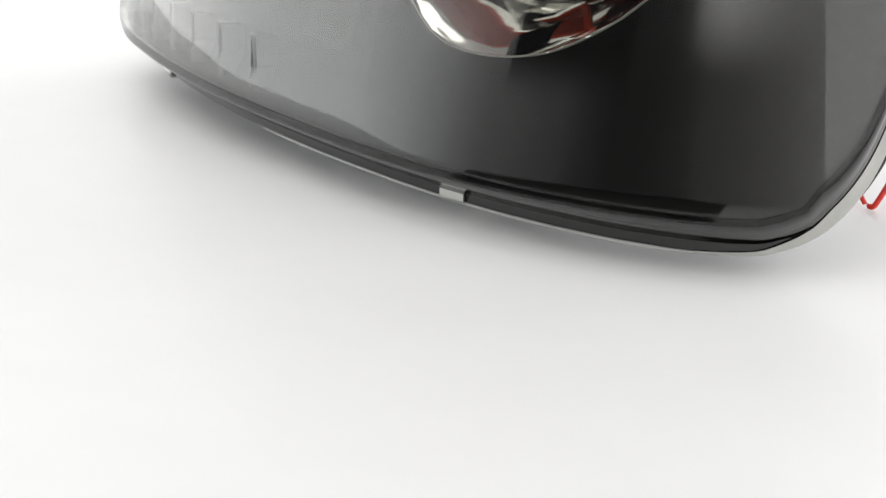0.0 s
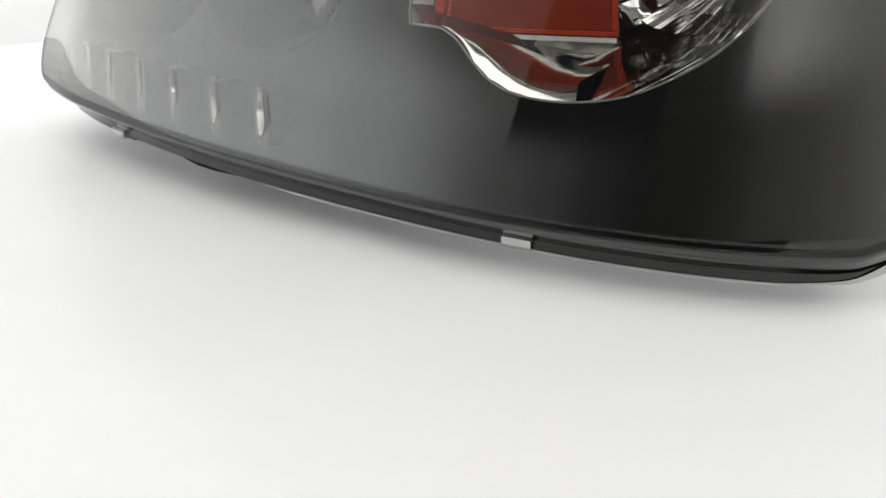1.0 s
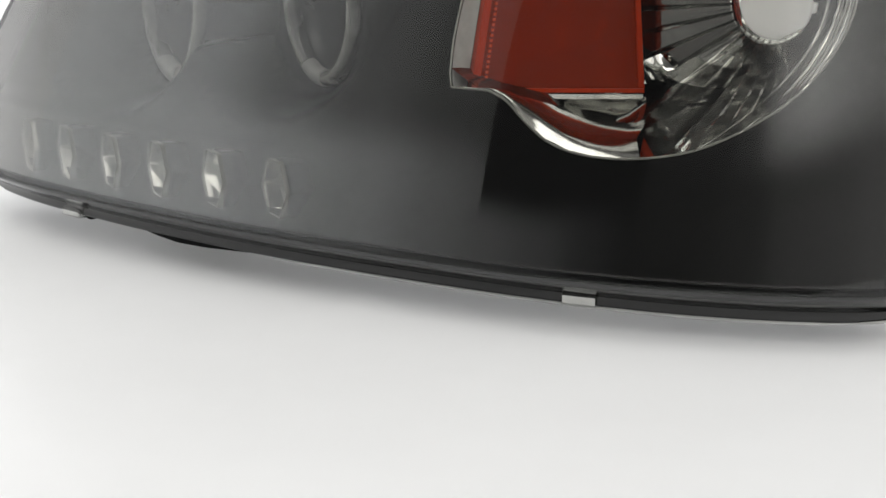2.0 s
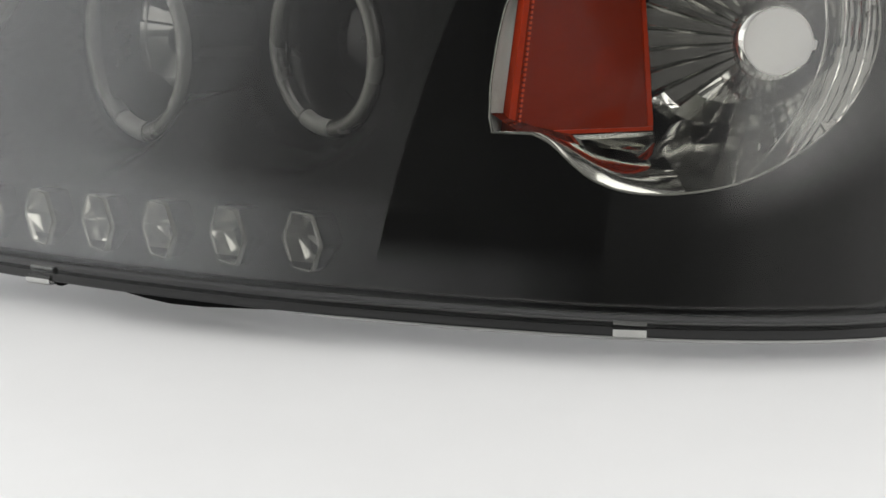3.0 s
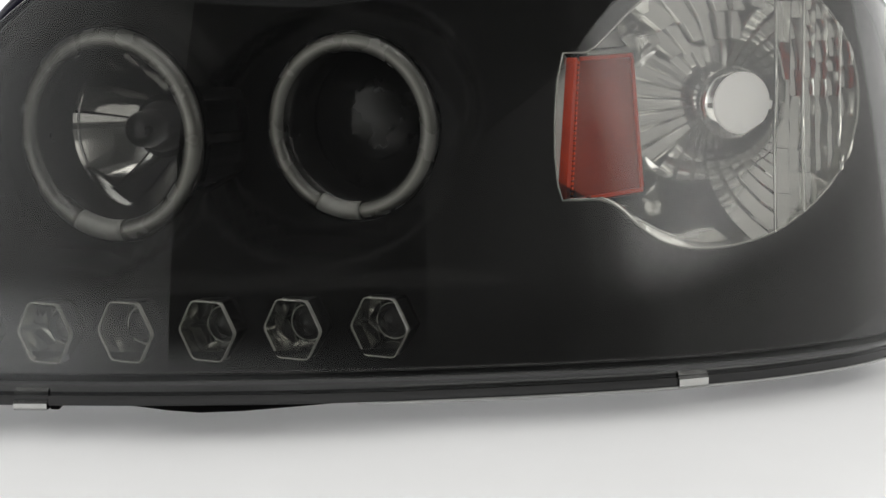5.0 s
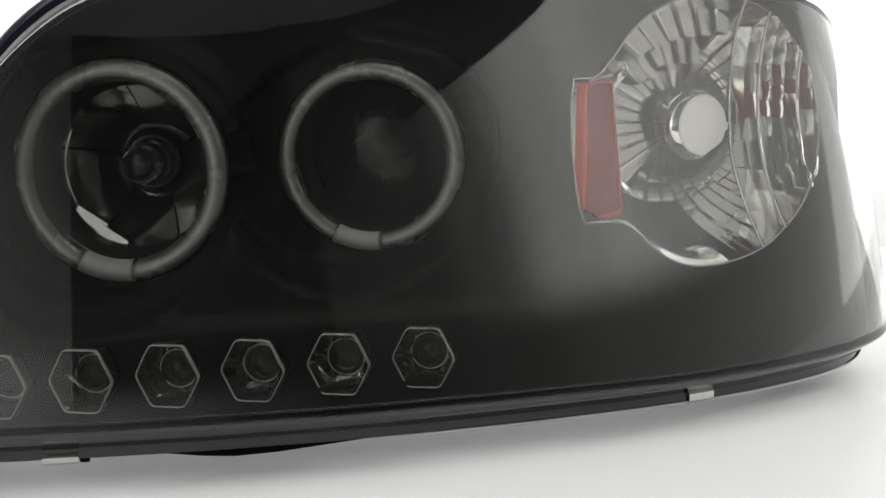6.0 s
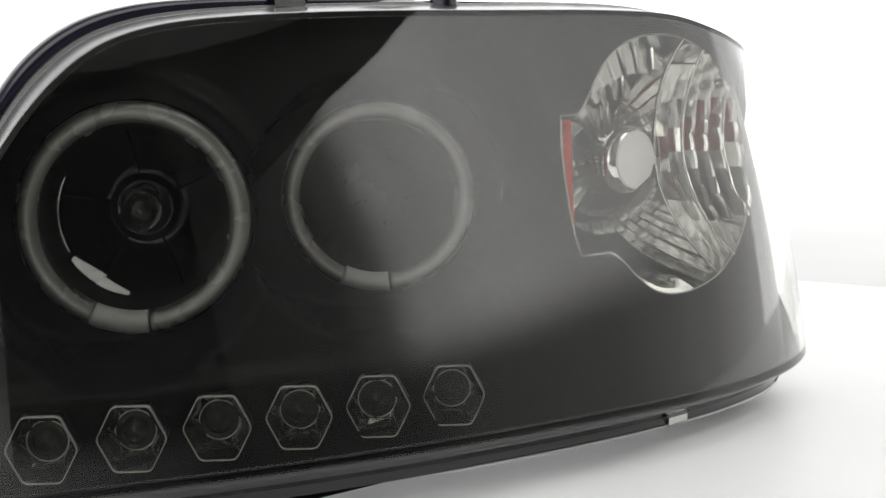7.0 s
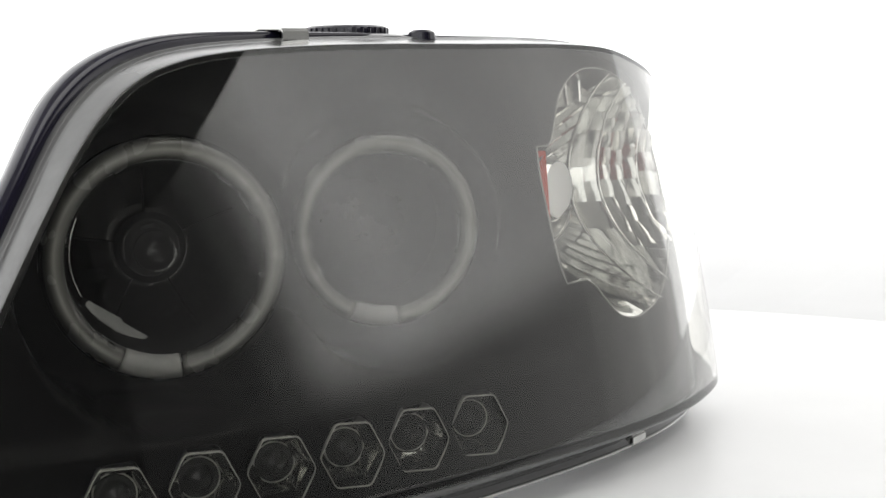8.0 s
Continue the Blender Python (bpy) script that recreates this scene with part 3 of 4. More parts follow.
PAD_FACE = Vector((-0.545, -0.838, 0.10)).normalized()
for r, a, w, h in ((0.0345, 227, 0.0085, 0.0054), (0.0352, 248, 0.0074, 0.0050)):
    x = SIDE - PAD_FACE * SIDE.dot(PAD_FACE)
    x.normalize()
    x = Matrix.Rotation(radians(-26), 3, PAD_FACE) @ x
    y = PAD_FACE.cross(x)
    c = dish(r, a, 0.004)
    front = [c + x * p + y * q for p, q in ((-w, -h * 0.8), (w * 0.7, -h), (w, h * 0.7), (-w * 0.8, h))]
    v, f = rings([[p - PAD_FACE * 0.008 for p in front], front], cap_start=True, cap_end=True)
    piece("reflector_pad", v, f, M_PAD, big_light, "dark chrome flat reflector pad", smooth=False)
v, f = rings(turned(RING_BIG, [(0.0001, -0.018), (0.0035, -0.0183), (0.0062, -0.0195), (0.0078, -0.022), (0.0085, -0.026), (0.0085, -0.046)], 28))
piece("bulb", v, f, M_OPTIC, big_light, "dark capped bulb")
v, f = rings(turned(RING_BIG, [(0.0085, -0.036), (0.0108, -0.0365), (0.0118, -0.039), (0.0118, -0.043), (0.0105, -0.046), (0.0105, -0.060)], 32))
piece("bulb_collar", v, f, M_BARREL, big_light, "black collar round the bulb")

# low beam: thick projector optic in a black barrel
prof = [(0.0325, -0.014), (0.0318, -0.018), (0.0315, -0.030)]
v, f = rings(turned(RING_SMALL, prof, 64))
piece("barrel", v, f, M_BARREL, small_light, "black projector barrel")
dome = [(0.0300 * math.sin(radians(a)) / math.sin(radians(52)), -0.026 + 0.038 * (math.cos(radians(a)) - math.cos(radians(52)))) for a in range(52, 0, -4)] + [(0.0002, -0.026 + 0.038 * (1 - math.cos(radians(52))))]
v, f = rings(turned(RING_SMALL, [(0.0002, -0.0275), (0.029, -0.0275), (0.0308, -0.027)] + dome, 48))
piece("projector_optic", v, f, M_OPTIC, small_light, "thick dark projector optic")
v, f = rings(turned(RING_SMALL, [(0.031, -0.03), (0.027, -0.045), (0.012, -0.06), (0.0002, -0.062)], 40))
piece("inner_bowl", v, f, M_BEZEL, small_light)

# row of six hexagonal running lights
cup_rnd = random.Random(12)
for (loop, plane), c in zip(hex_loops, HEX):
    led = collar("running_light", loop, plane, 0.002, FORWARD, M_BEZEL, headlight, "small hexagonal running light with clear rim")
    outl = hexagon(HEX_W, HEX_H)

    def hexring(k, h, dx=0.0, dz=0.0):
        return [c + SIDE * (a * k + dx) + UP * (b * k + dz) + FORWARD * h for a, b in outl]

    v, f = rings([hexring(1.012, -0.002), hexring(1.012, 0.0003), hexring(0.994, 0.0006), hexring(0.974, 0.0003), hexring(0.968, -0.0015)])
    piece("rim", v, f, M_RIM, led, "pale clear-edged rim")
    cup = [hexring(0.968, -0.0005), hexring(0.88, -0.006), hexring(0.76, -0.0105), hexring(0.66, -0.0145)]
    cup.append([c + FORWARD * -0.0165 + SIDE * (0.0074 * math.cos(2 * math.pi * (k - 0.5) / 18)) + UP * (0.0074 * math.sin(2 * math.pi * (k - 0.5) / 18)) for k in range(18)])
    for row in cup[1:4]:
        for k in range(18):
            row[k] = row[k] + FORWARD * cup_rnd.uniform(-0.0009, 0.0009) + (c - row[k]) * cup_rnd.uniform(-0.05, 0.08)
    v, f = rings(cup, cap_end=True)
    piece("cup", v, f, M_CUP, led, "smoked chrome cup", smooth=False)
    prof = [(0.0076, -0.017), (0.0076, -0.0148), (0.0070, -0.0140), (0.0060, -0.0142), (0.0050, -0.0128), (0.0030, -0.0112), (0.0001, -0.0105)]
    v, f = rings(turned(c, prof, 24))
    piece("led_dome", v, f, M_LED, led, "round dark light dome")
    v, f = rings(turned(c, [(0.0074, -0.0146), (0.0076, -0.0142), (0.0079, -0.0142), (0.0081, -0.0146)], 28))
    piece("dome_ring", v, f, M_RIM, led)

# turn signal: faceted chrome bowl, shield, amber side reflector
AXIS = Vector((0.03, -1.0, 0.05)).normalized()
CAP = Vector((0.2657, 0.0611, 0.1251))
ASIDE = Vector((1.0, 0.03, 0.0)).normalized()
rim_pts = [bezel(u, z) for u, z in SIGNAL]


signal = new("turn_signal")
signal.parent = headlight
tagged(signal, "round faceted chrome turn signal with amber reflector")
base = CAP - AXIS * 0.019
lip = np.array([tuple(p) for p in rim_pts])
lip_angle = np.array([math.atan2((p - base).z, (p - base).dot(ASIDE)) for p in rim_pts])
order = np.argsort(lip_angle)
lip, lip_angle = lip[order], lip_angle[order]
lip = np.vstack([lip[-1], lip, lip[0]])
lip_angle = np.r_[lip_angle[-1] - 2 * math.pi, lip_angle, lip_angle[0] + 2 * math.pi]


def bowl(a, k):
    """A point of the smooth bowl: angle a round the shield, k from the lip (0) to the shield (1)."""
    a = (a + math.pi) % (2 * math.pi) - math.pi
    p = Vector([np.interp(a, lip_angle, lip[:, i]) for i in range(3)])
    d = p - base
    depth = d.dot(AXIS)
    flat = d - AXIS * depth
    even_side, j = 0.5 + 0.5 * math.cos(a), 1 - k
    drop = even_side * (0.5 * j + 0.5 * j ** 2.4) + (1 - even_side) * (0.2 * j + 0.8 * j ** 3.2)
    return base + flat * j + flat.normalized() * (0.0125 * k) + AXIS * (depth * drop)


rnd = random.Random(4)
verts, faces = [], []


def flute(a0, a1, k0, k1, tilt, flat=False):
    """One moulded facet of the bowl: a slightly rounded long mirror with a groove along its side. Flat ones step down to the next."""
    s, nk = len(verts), 3
    wide = (bowl(a1, (k0 + k1) / 2) - bowl(a0, (k0 + k1) / 2)).length
    tall = (bowl((a0 + a1) / 2, k1) - bowl((a0 + a1) / 2, k0)).length
    middle = bowl((a0 + a1) / 2, (k0 + k1) / 2) - base
    mid_h = middle.dot(AXIS)
    mid_r = (middle - AXIS * mid_h).length
    across = ((0.0, -0.02), (0.04, 0.0), (0.38, 0.004), (0.74, 0.0), (0.78, -0.02), (0.89, -0.17), (1.0, -0.02))
    rows = [j / nk for j in range(nk + 1)] + ([1.0] if flat else [])
    inner, below = bowl((a0 + a1) / 2, k1) - base, bowl((a0 + a1) / 2, min(k1 + 0.14, 1.0)) - base
    inner_r = (inner - AXIS * inner.dot(AXIS)).length
    riser = max(0.003, mid_h + (0.05 + tilt[1]) * (inner_r - mid_r) - below.dot(AXIS))
    for x, h in across:
        for j, y in enumerate(rows):
            q = bowl(a0 + (a1 - a0) * x, k0 + (k1 - k0) * (0.01 + 0.98 * y))
            if flat:
                d = q - base
                r = (d - AXIS * d.dot(AXIS)).length
                q = q + AXIS * (mid_h + (0.05 + tilt[1]) * (r - mid_r) - d.dot(AXIS) - (riser if j > nk else 0.0))
                verts.append(q + AXIS * wide * (h + tilt[0] * (x - 0.5)))
            else:
                verts.append(q + AXIS * (wide * (h + tilt[0] * (x - 0.5)) + tall * tilt[1] * (y - 0.5)))
    n = len(rows)
    for i in range(len(across) - 1):
        for j in range(n - 1):
            a = s + i * n + j
            faces.append((a, a + n, a + n + 1, a + 1))


def pocket(a0, a1, k0, k1, back=0.0, hollow=0.004, wave=0.0016):
    """A smooth hollow wall of the bowl beside the amber reflector."""
    s, n = len(verts), 18
    for i in range(n + 1):
        for j in range(n + 1):
            x, y = i / n, j / n
            verts.append(bowl(radians(a0 + (a1 - a0) * x), k0 + (k1 - k0) * y) - AXIS * (hollow * (1 - (2 * x - 1) ** 2) + wave * math.sin(9 * y + 5 * x)) * (1 - (2 * y - 1) ** 2) - AXIS * back)
    for i in range(n):
        for j in range(n):
            a = s + i * (n + 1) + j
            faces.append((a, a + n + 1, a + n + 2, a + 1))


# long radial flutes round the shield, in tiers; smooth pockets behind, above and below the amber reflector
for i in range(36):
    lo, hi = 84 + i * 10, 94 + i * 10
    tiers = (0.47, 0.985) if 140 <= lo < 236 else (0.0, 0.34, 0.66, 0.985) if lo < 250 else (0.0, 0.5, 0.985) if lo < 330 else (0.0, 0.24, 0.47, 0.72, 0.985)
    tiers = [t + (rnd.uniform(-0.05, 0.05) if 0.1 < t < 0.9 and not (t == 0.47 and 140 <= lo < 236) else 0.0) for t in tiers]
    for k0, k1 in zip(tiers[:-1], tiers[1:]):
        flute(radians(lo), radians(hi), k0, k1, (rnd.uniform(-0.04, 0.04), rnd.uniform(-0.04, 0.04)), 84 <= lo < 210)
flutes = len(faces)
smooth_from = len(faces)
pocket(139, 153, 0.0, 0.49, 0.0, 0.003, 0.0009)
pocket(153, 212, 0.20, 0.49, 0.022)
pocket(144, 158, 0.44, 0.53, 0.0, 0.0012, 0.0002)
pocket(204, 216, 0.44, 0.53, 0.0, 0.0012, 0.0002)
smooth_to = len(faces)


def reach(a, b):
    """Distance of the lip from the axis, in the direction of a across and b up."""
    ang = math.atan2(b, a)
    p = Vector([np.interp(ang, lip_angle, lip[:, q]) for q in range(3)]) - base
    return ang, math.hypot(p.dot(ASIDE), p.z)


def slanted(s, b):
    """Across from the axis and the point of the bowl in the slanted upright plane s, at height b."""
    a = s / 0.88
    for _ in range(14):
        ang, big = reach(a, b)
        q = bowl(ang, min(max((big - math.hypot(a, b)) / (big - 0.0125), 0.0), 1.0))
        a += 0.6 * ((s - 0.48 * (q - base).dot(AXIS)) / 0.88 - a)
    return a, q


def off_bowl(s, b):
    a, q = slanted(s, b)
    r = math.hypot(a, b)
    return r > reach(a, b)[1] + 0.0008 or r < 0.0128


def upright(s0, s1, z0, z1, hollow, tilt):
    """One pad of the upright bands, between two slanted planes and two heights."""
    start, m = len(verts), 4
    for i in range(m + 1):
        for j in range(m + 1):
            x, y = i / m, j / m
            q = slanted(s0 + (s1 - s0) * (0.005 + 0.99 * x), z0 + (z1 - z0) * (0.005 + 0.99 * y))[1]
            verts.append(q + AXIS * ((s1 - s0) * (hollow * (1 - (2 * x - 1) ** 2) + tilt[0] * (x - 0.5)) + (z1 - z0) * (0.5 * hollow * (1 - (2 * y - 1) ** 2) + tilt[1] * (y - 0.5)) + 0.0007))
    for i in range(m):
        for j in range(m):
            a = start + i * (m + 1) + j
            faces.append((a, a + m + 1, a + m + 2, a + 1))


# upright bands of short pads on the fender side
COLUMNS = (0.0265, 0.0330, 0.0395, 0.0445, 0.0500, 0.0560, 0.0615, 0.0680)
for ci, (s0, s1) in enumerate(zip(COLUMNS[:-1], COLUMNS[1:])):
    h = (0.0150, 0.0110, 0.0084, 0.0096, 0.0088, 0.0105, 0.0120)[ci]
    z0 = -0.066 - rnd.uniform(0.0, h)
    while z0 < 0.066:
        z1 = z0 + h * rnd.uniform(0.7, 1.4)
        if sum(off_bowl(*c) for c in ((s0, z0), (s1, z0), (s0, z1), (s1, z1))) <= 1:
            upright(s0, s1, z0, z1, (0.05, 0.10, 0.20, 0.22, 0.24, 0.22, 0.20)[ci], (rnd.uniform(-0.14, 0.14), rnd.uniform(-0.12, 0.12)))
        z0 = z1
loops = [[bowl(2 * math.pi * i / 64 - math.pi, k) - AXIS * (0.045 if 152 < 360 * i / 64 % 360 - 180 + 360 * (i < 32) < 216 else 0.010) * min(1.0, 8 * k) for i in range(64)] for k in (0.0, 0.1, 0.2, 0.35, 0.5, 0.65, 0.8, 1.0)]
v, f = rings(loops)
piece("bowl_back", v, f, M_SMOKE, signal)
reflector = piece("chrome_bowl", verts, faces, M_CHROME, signal, "fluted bright chrome reflector bowl")
for poly in reflector.data.polygons[:flutes]:
    poly.use_smooth = False
reflector.data.materials.append(M_MIRROR)
for poly in reflector.data.polygons[smooth_from:smooth_to]:
    poly.material_index = 1
# raised ridges between the upright bands
for s0 in (0.0265, 0.0395, 0.0560):
    runs = [[]]
    for z in np.linspace(-0.07, 0.07, 120):
        if off_bowl(s0, z):
            runs.append([])
        else:
            runs[-1].append(slanted(s0, z)[1] + AXIS * 0.0008)
    for run in runs:
        if len(run) > 3:
            v, f = rings([[p + ASIDE * 0.0006 * math.cos(q) + AXIS * 0.0012 * math.sin(q) for q in np.linspace(0, 2 * math.pi, 8, endpoint=False)] for p in run])
            piece("ridge", v, f, M_MIRROR, signal)
# bright lip round the opening
tube = []
for k in range(len(rim_pts)):
    p, t = rim_pts[k], (rim_pts[(k + 1) % len(rim_pts)] - rim_pts[k - 1]).normalized()
    s = t.cross(AXIS).normalized()
    o = s.cross(t)
    tube.append([p + s * 0.0005 * math.cos(a) + o * 0.0005 * math.sin(a) for a in np.linspace(0, 2 * math.pi, 6, endpoint=False)])
v, f = rings(tube + [tube[0]])
piece("bright_lip", v, f, M_RIM, signal, "thin bright lip")
# bulb shield: a chrome cup whose flat white face is set off towards the fender and cut flat below
def shield_loop(r, h, shift, cut, n=64):
    out = []
    for k in range(n):
        a = 2 * math.pi * k / n
        x, y = r * math.cos(a), r * math.sin(a)
        away = x * math.cos(radians(-62)) + y * math.sin(radians(-62))
        if away > cut:
            x, y = x - (away - cut) * math.cos(radians(-62)), y - (away - cut) * math.sin(radians(-62))
        out.append(CAP + ASIDE * (x + shift) + UP * y + AXIS * h)
    return out


v, f = rings([shield_loop(0.0151, -0.0006, 0.0024, 0.0140), shield_loop(0.0164, -0.0016, 0.0012, 0.0156), shield_loop(0.0176, -0.0036, 0, 1), shield_loop(0.0176, -0.0066, 0, 1),
              shield_loop(0.0150, -0.0080, 0, 1), shield_loop(0.0138, -0.012, 0, 1), shield_loop(0.0138, -0.022, 0, 1)])
piece("bulb_shield", v, f, M_MIRROR, signal, "round chrome bulb shield")
v, f = rings([shield_loop(r, h, 0.0024, c) for r, h, c in ((0.0001, 0.0004, 1), (0.0142, 0.0003, 0.0134), (0.0149, 0.0, 0.0138), (0.0152, -0.0008, 0.0141))])
piece("shield_face", v, f, M_CAP, signal, "bright white shield face")
bm = bmesh.new()
box(bm, (0.0050, 0.0020, 0.0045), Matrix.Translation(CAP + ASIDE * 0.0166 - UP * 0.0010 - AXIS * 0.0014) @ Matrix.Rotation(radians(8), 4, "Y"), 0.0006)
part("shield_tab", bm, M_CAP, signal)
# its corners, bottom and top, at the lip and deep in the bowl
AMBER = [Vector(p) for p in ((.1565, .0020, .0898), (.2145, .0540, .0857), (.2090, .0565, .1506), (.1632, .0105, .1522))]


def amber_at(x, y, d):
    """x along the reflector from the lip, y up (both 0 to 1), d metres behind its face."""
    p = (AMBER[0] * (1 - x) + AMBER[1] * x) * (1 - y) + (AMBER[3] * (1 - x) + AMBER[2] * x) * y
    n = (AMBER[1] - AMBER[0]).cross(AMBER[3] - AMBER[0]).normalized()
    return p - n * d


def slab(name, x0, x1, y0, y1, front, back, mat, parent, label):
    """A plate of the amber reflector with softened edges."""
    e, h = 0.02 * (x1 - x0), 0.012 * (y1 - y0)
    loops = []
    for d, a, b in ((back, 0, 0), (front + 0.0004, 0, 0), (front, e, h), (front, (x1 - x0) * 0.3, (y1 - y0) * 0.3)):
        loops.append([amber_at(x0 + a, y0 + b, d), amber_at(x1 - a, y0 + b, d), amber_at(x1 - a, y1 - b, d), amber_at(x0 + a, y1 - b, d)])
    v, f = rings(loops, cap_start=True, cap_end=True)
    return piece(name, v, f, mat, parent, label, smooth=False)


slab("amber_reflector", 0.0, 1.0, 0.0, 1.0, 0.0, 0.0026, M_AMBER, signal, "flat deep amber red side reflector")
slab("edge_band", -0.012, 0.034, 0.005, 0.995, -0.0009, 0.004, M_AMBER_EDGE, signal, "bright amber red edge band")
for edge in ((0.10, 1.0, 0.0, 0.028), (0.10, 1.0, 0.972, 1.0), (0.965, 1.0, 0.03, 0.97)):
    slab("border_rib", *edge, -0.0007, 0.002, M_AMBER_EDGE, signal, "raised amber red border rib")
# chrome shelves from the lip to the amber reflector's lower and upper edges
for along, y in ((((.1530, .0930), (.1590, .0929), (.1650, .0929), (.1700, .0928), (.1780, .0890), (.1870, .0810), (.1960, .0745), (.2070, .0705), (.2200, .0690), (.2345, .0692)), -0.03), (((.1590, .1540), (.1650, .1540), (.1700, .1540), (.1750, .1565), (.1840, .1630), (.1960, .1720)), 1.05)):
    edge = spline(along, 5)
    shelf = [[bezel(u, z) + Vector((0.0, 0.0008, 0.0)) for u, z in edge], [amber_at(min(k / (len(edge) - 1) * (1.0 if y > 0.5 else 1.12), 1.02), y, 0.002) for k in range(len(edge))]]
    sink, wave, rows = (Vector((0.0, 0.006, 0.0045)), 0.0009, []) if y > 0.5 else (Vector((0.0, -0.0055, 0.002)), 0.0019, [])
    for i in range(15):
        t = i / 14
        sag = 4 * t * (1 - t)
        turn = sag if y > 0.5 else math.sin(2 * math.pi * t)
        rows.append([p * (1 - t) + q * t + sink * turn + AXIS * (wave * math.sin(17 * t + 0.35 * k) * sag) for k, (p, q) in enumerate(zip(*shelf))])
    v, f = rings(rows, closed=False)
    piece("shelf", v, f, M_PALE if y > 0.5 else M_CHROME, signal, "smooth chrome shelf beside the amber reflector")
# pale wall between the lip and the amber reflector
left = spline(((.1530, .0930), (.1515, .0990), (.1512, .1120), (.1525, .1270), (.1550, .1420), (.1590, .1540)), 4)
loops = [[bezel(u, z) + Vector((0.0006, 0.0008, 0)) for u, z in left], [bezel(u, z) + Vector((0.0022, 0.0062, 0)) for u, z in left], [amber_at(-0.02, (z - 0.093) / 0.061, 0.003) for u, z in left]]
v, f = rings(loops, closed=False)
piece("lip_wall", v, f, M_PALE, signal, "chrome wall beside the amber reflector")
slab("frame_bar", 0.15, 1.0, -0.040, -0.008, -0.0016, 0.014, M_CHROME, signal, "thin chrome frame bar")
slab("frame_bar", 0.18, 1.0, 1.008, 1.035, -0.0016, 0.014, M_CHROME, signal, "thin chrome frame bar")
for k in range(28):
    slab("prism", 0.058, 0.074, 0.02 + k * 0.0345, 0.02 + k * 0.0345 + 0.02, -0.0008, 0.0004, M_PRISM, signal, "")


# spring clips that hold the cover lens
def clip(u, top):
    z = 0.2065 if top else 0.0096 if u > 0.1 else 0.0116
    p, q = face(u - 0.007, z, 0.0), face(u + 0.007, z, 0.0)
    x = (q - p).normalized()
    y = UP.cross(x)
    o = (p + q) / 2
    s, rise = (1 if top else -1), (0.0034 if u > 0.1 else 0.0022)
    prof = [(0.002, -0.0035), (0.003, -0.003), (0.003, 0.0005), (0.002, 0.0018)] if top else [(0.0014, -rise), (0.0020, -rise + 0.0006), (0.0020, 0.0004), (0.0012, 0.0014)]
    prof += [(-0.012, 0.0022), (-0.016, 0.0012), (-0.0185, -0.001)]
    loops = []
    for w in (-0.007, 0.007):
        loops.append([o + x * w - y * a + UP * (b * s) for a, b in prof] + [o + x * w - y * (a - 0.0007) + UP * ((b - 0.0007) * s) for a, b in reversed(prof)])
    v, f = rings(loops, cap_start=True, cap_end=True)
    made = piece("spring_clip", v, f, M_STEEL, headlight, "bent steel spring clip", smooth=False)
    bm = bmesh.new()
    box(bm, (0.0040, 0.008, 0.0028), Matrix.Translation(o + x * 0.0092 + y * 0.0065 + UP * (0.0006 if top else -0.0008)) @ Matrix((x, y, UP)).transposed().to_4x4(), 0.0006)
    part("clip_seat", bm, M_BEZEL, made, "black clip seat")
    return made


clip(0.2125, False)
clip(-0.0735, False)
clip(0.0345, True)

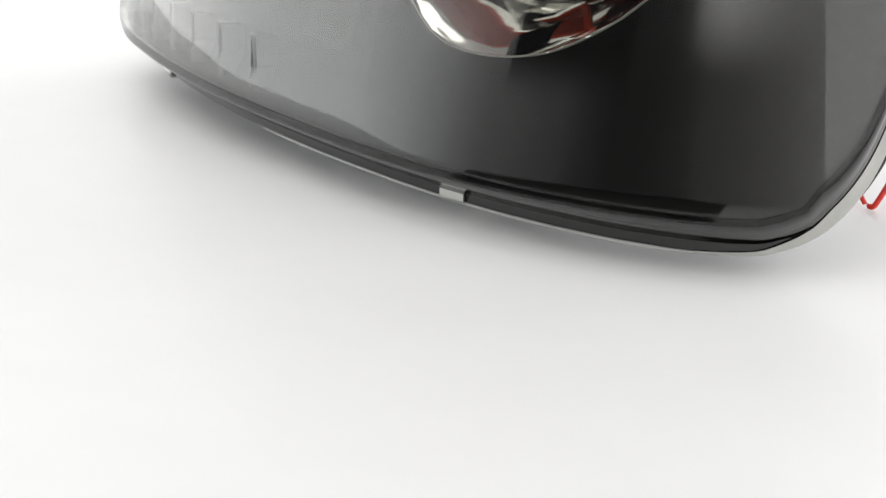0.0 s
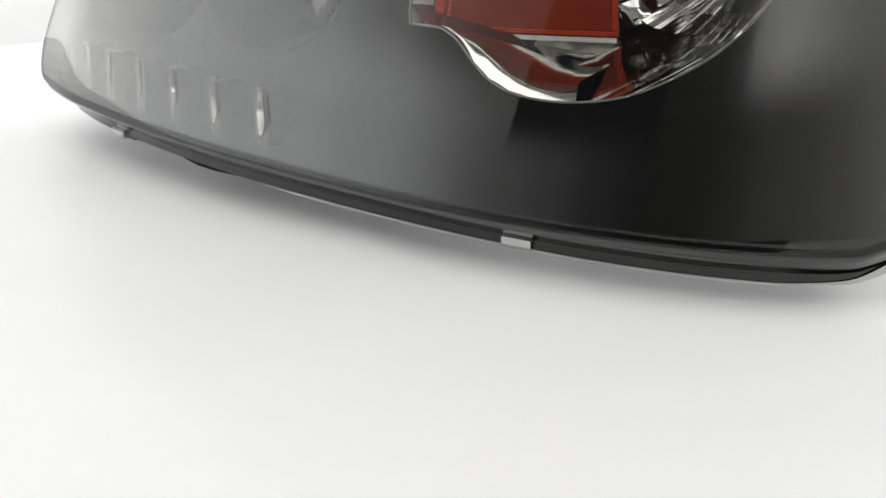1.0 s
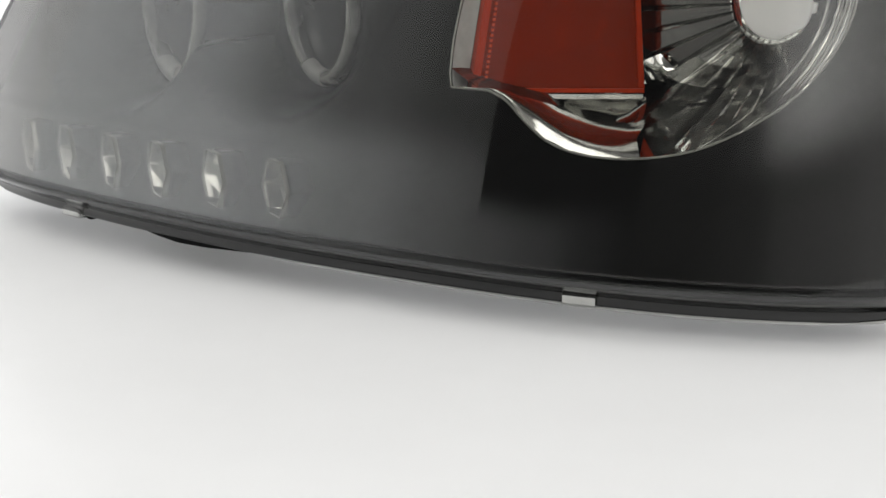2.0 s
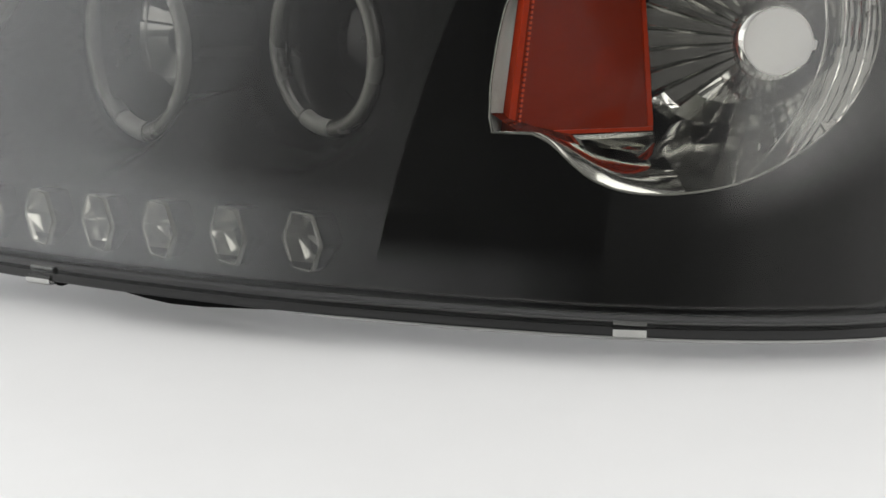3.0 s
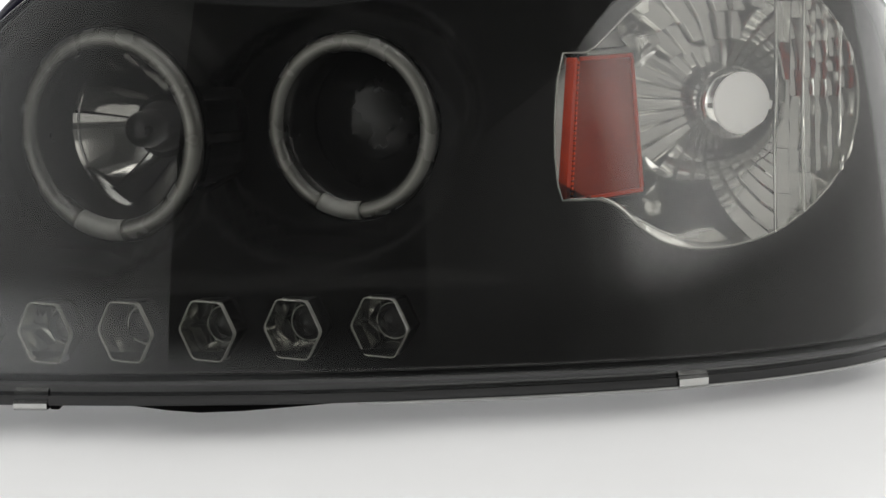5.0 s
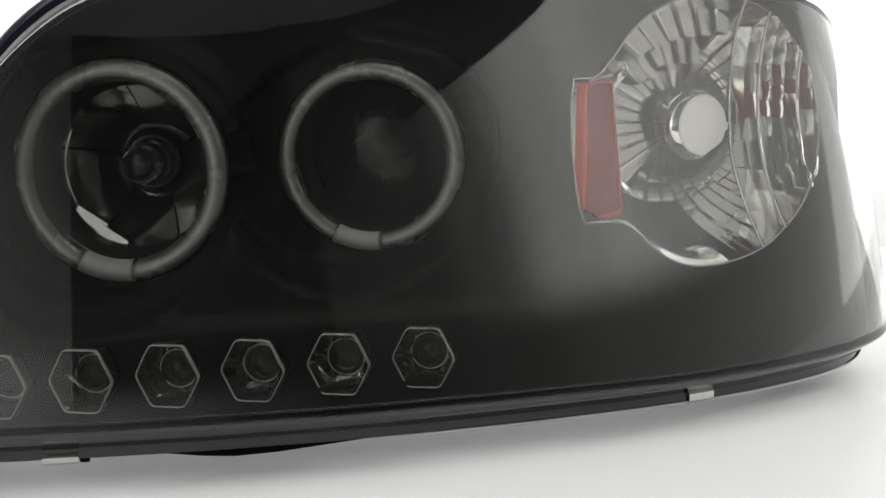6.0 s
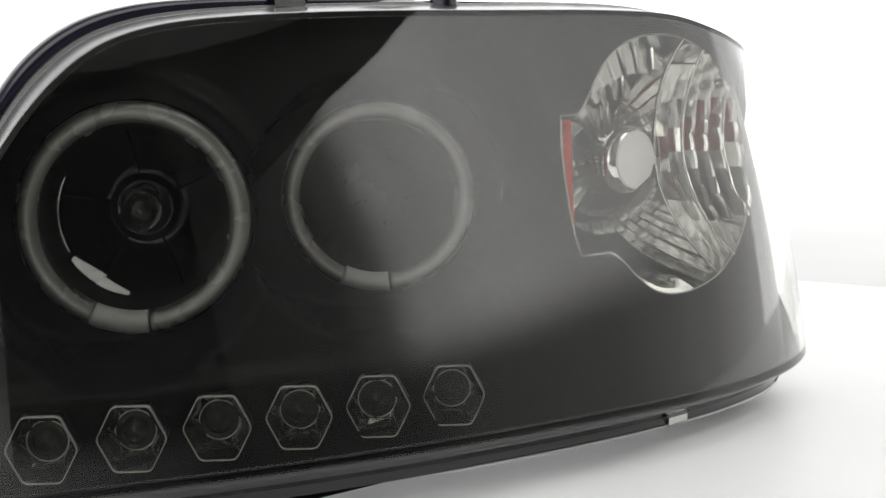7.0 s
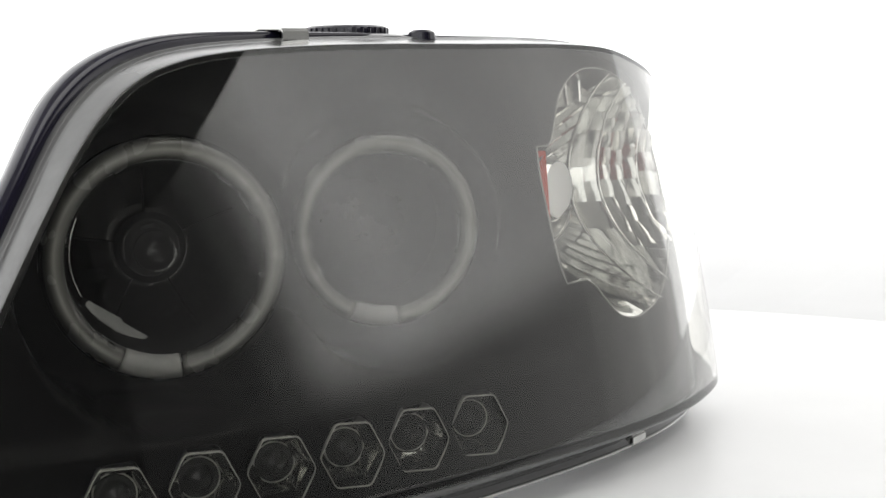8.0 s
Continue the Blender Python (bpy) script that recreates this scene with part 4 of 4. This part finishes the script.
# adjuster caps on the housing's upper side
def upright_cap(name, o, r, z0, z1, ribs, mat, label, dome=0.0012):
    prof = [(r, z0), (r, z1 - dome), (r * 0.9, z1 - dome * 0.3), (r * 0.6, z1 - dome * 0.06), (0.0002, z1)]
    v, f = rings([[Vector((o[0] + q * math.cos(a), o[1] + q * math.sin(a), z)) for a in np.linspace(0, 2 * math.pi, 40, endpoint=False)] for q, z in prof])
    cap = piece(name, v, f, mat, headlight, label, smooth=False)
    if ribs:
        bm = bmesh.new()
        box(bm, (0.0018, 0.0022, (z1 - z0) * 0.9), Matrix.Identity(4), 0.0003, 1)
        rib = bpy.data.meshes.new("rib")
        bm.to_mesh(rib)
        bm.free()
        rib.materials.append(mat)
    for k in range(ribs):
        t = 2 * math.pi * k / ribs
        ob = new("rib", rib)
        ob.parent = cap
        ob.matrix_world = Matrix.Translation((o[0] + r * math.cos(t), o[1] + r * math.sin(t), (z0 + z1) / 2 - 0.0004)) @ Matrix.Rotation(t, 4, "Z")


upright_cap("adjuster_cap", (0.107, 0.079), 0.0185, 0.188, 0.2108, 34, M_HOUSING, "ribbed black adjuster cap")
upright_cap("vent_plug", (0.1235, 0.049), 0.0066, 0.192, 0.2084, 0, M_HOUSING, "small round black plug", 0.0045)
upright_cap("cap_base", (0.107, 0.079), 0.0290, 0.188, 0.2066, 0, M_CLEAR_LIT, "clear plastic collar under the adjuster cap")

# low tab under the housing
prof = [(-0.045, 0.0105), (-0.030, 0.0092), (-0.018, 0.0074), (-0.004, 0.0061), (0.014, 0.0064), (0.034, 0.0076), (0.060, 0.0090), (0.085, 0.0102)]
rows = [[face(u, z, -0.008) for u, z in prof], [face(u, z, -0.030) for u, z in prof], [face(u, 0.014, -0.030) for u, z in prof], [face(u, 0.014, -0.008) for u, z in prof], [face(u, z, -0.008) for u, z in prof]]
v, f = rings(rows, closed=False)
piece("lower_tab", v, f, M_BEZEL, headlight)

# red wire that hangs out behind the fender end, and its stub
for way, size in ((((0.316, 0.148, 0.045), (0.320, 0.138, 0.025), (0.3165, 0.1262, 0.004), (0.3130, 0.1246, 0.0016)), 0.0012),
                  (((0.3060, 0.1260, 0.0110), (0.3085, 0.1250, 0.0062), (0.3118, 0.1244, 0.0024)), 0.0010)):
    wire = [Vector(p) for p in spline(way, 8)]
    loops = []
    for i, p in enumerate(wire):
        t = (wire[min(i + 1, len(wire) - 1)] - wire[max(i - 1, 0)]).normalized()
        a = t.cross(Vector((1, 0, 0.1))).normalized()
        b = t.cross(a)
        loops.append([p + a * size * math.cos(q) + b * size * math.sin(q) for q in np.linspace(0, 2 * math.pi, 8, endpoint=False)])
    v, f = rings(loops, cap_start=True, cap_end=True)
    piece("red_wire", v, f, M_RED, headlight, "short red wire end")
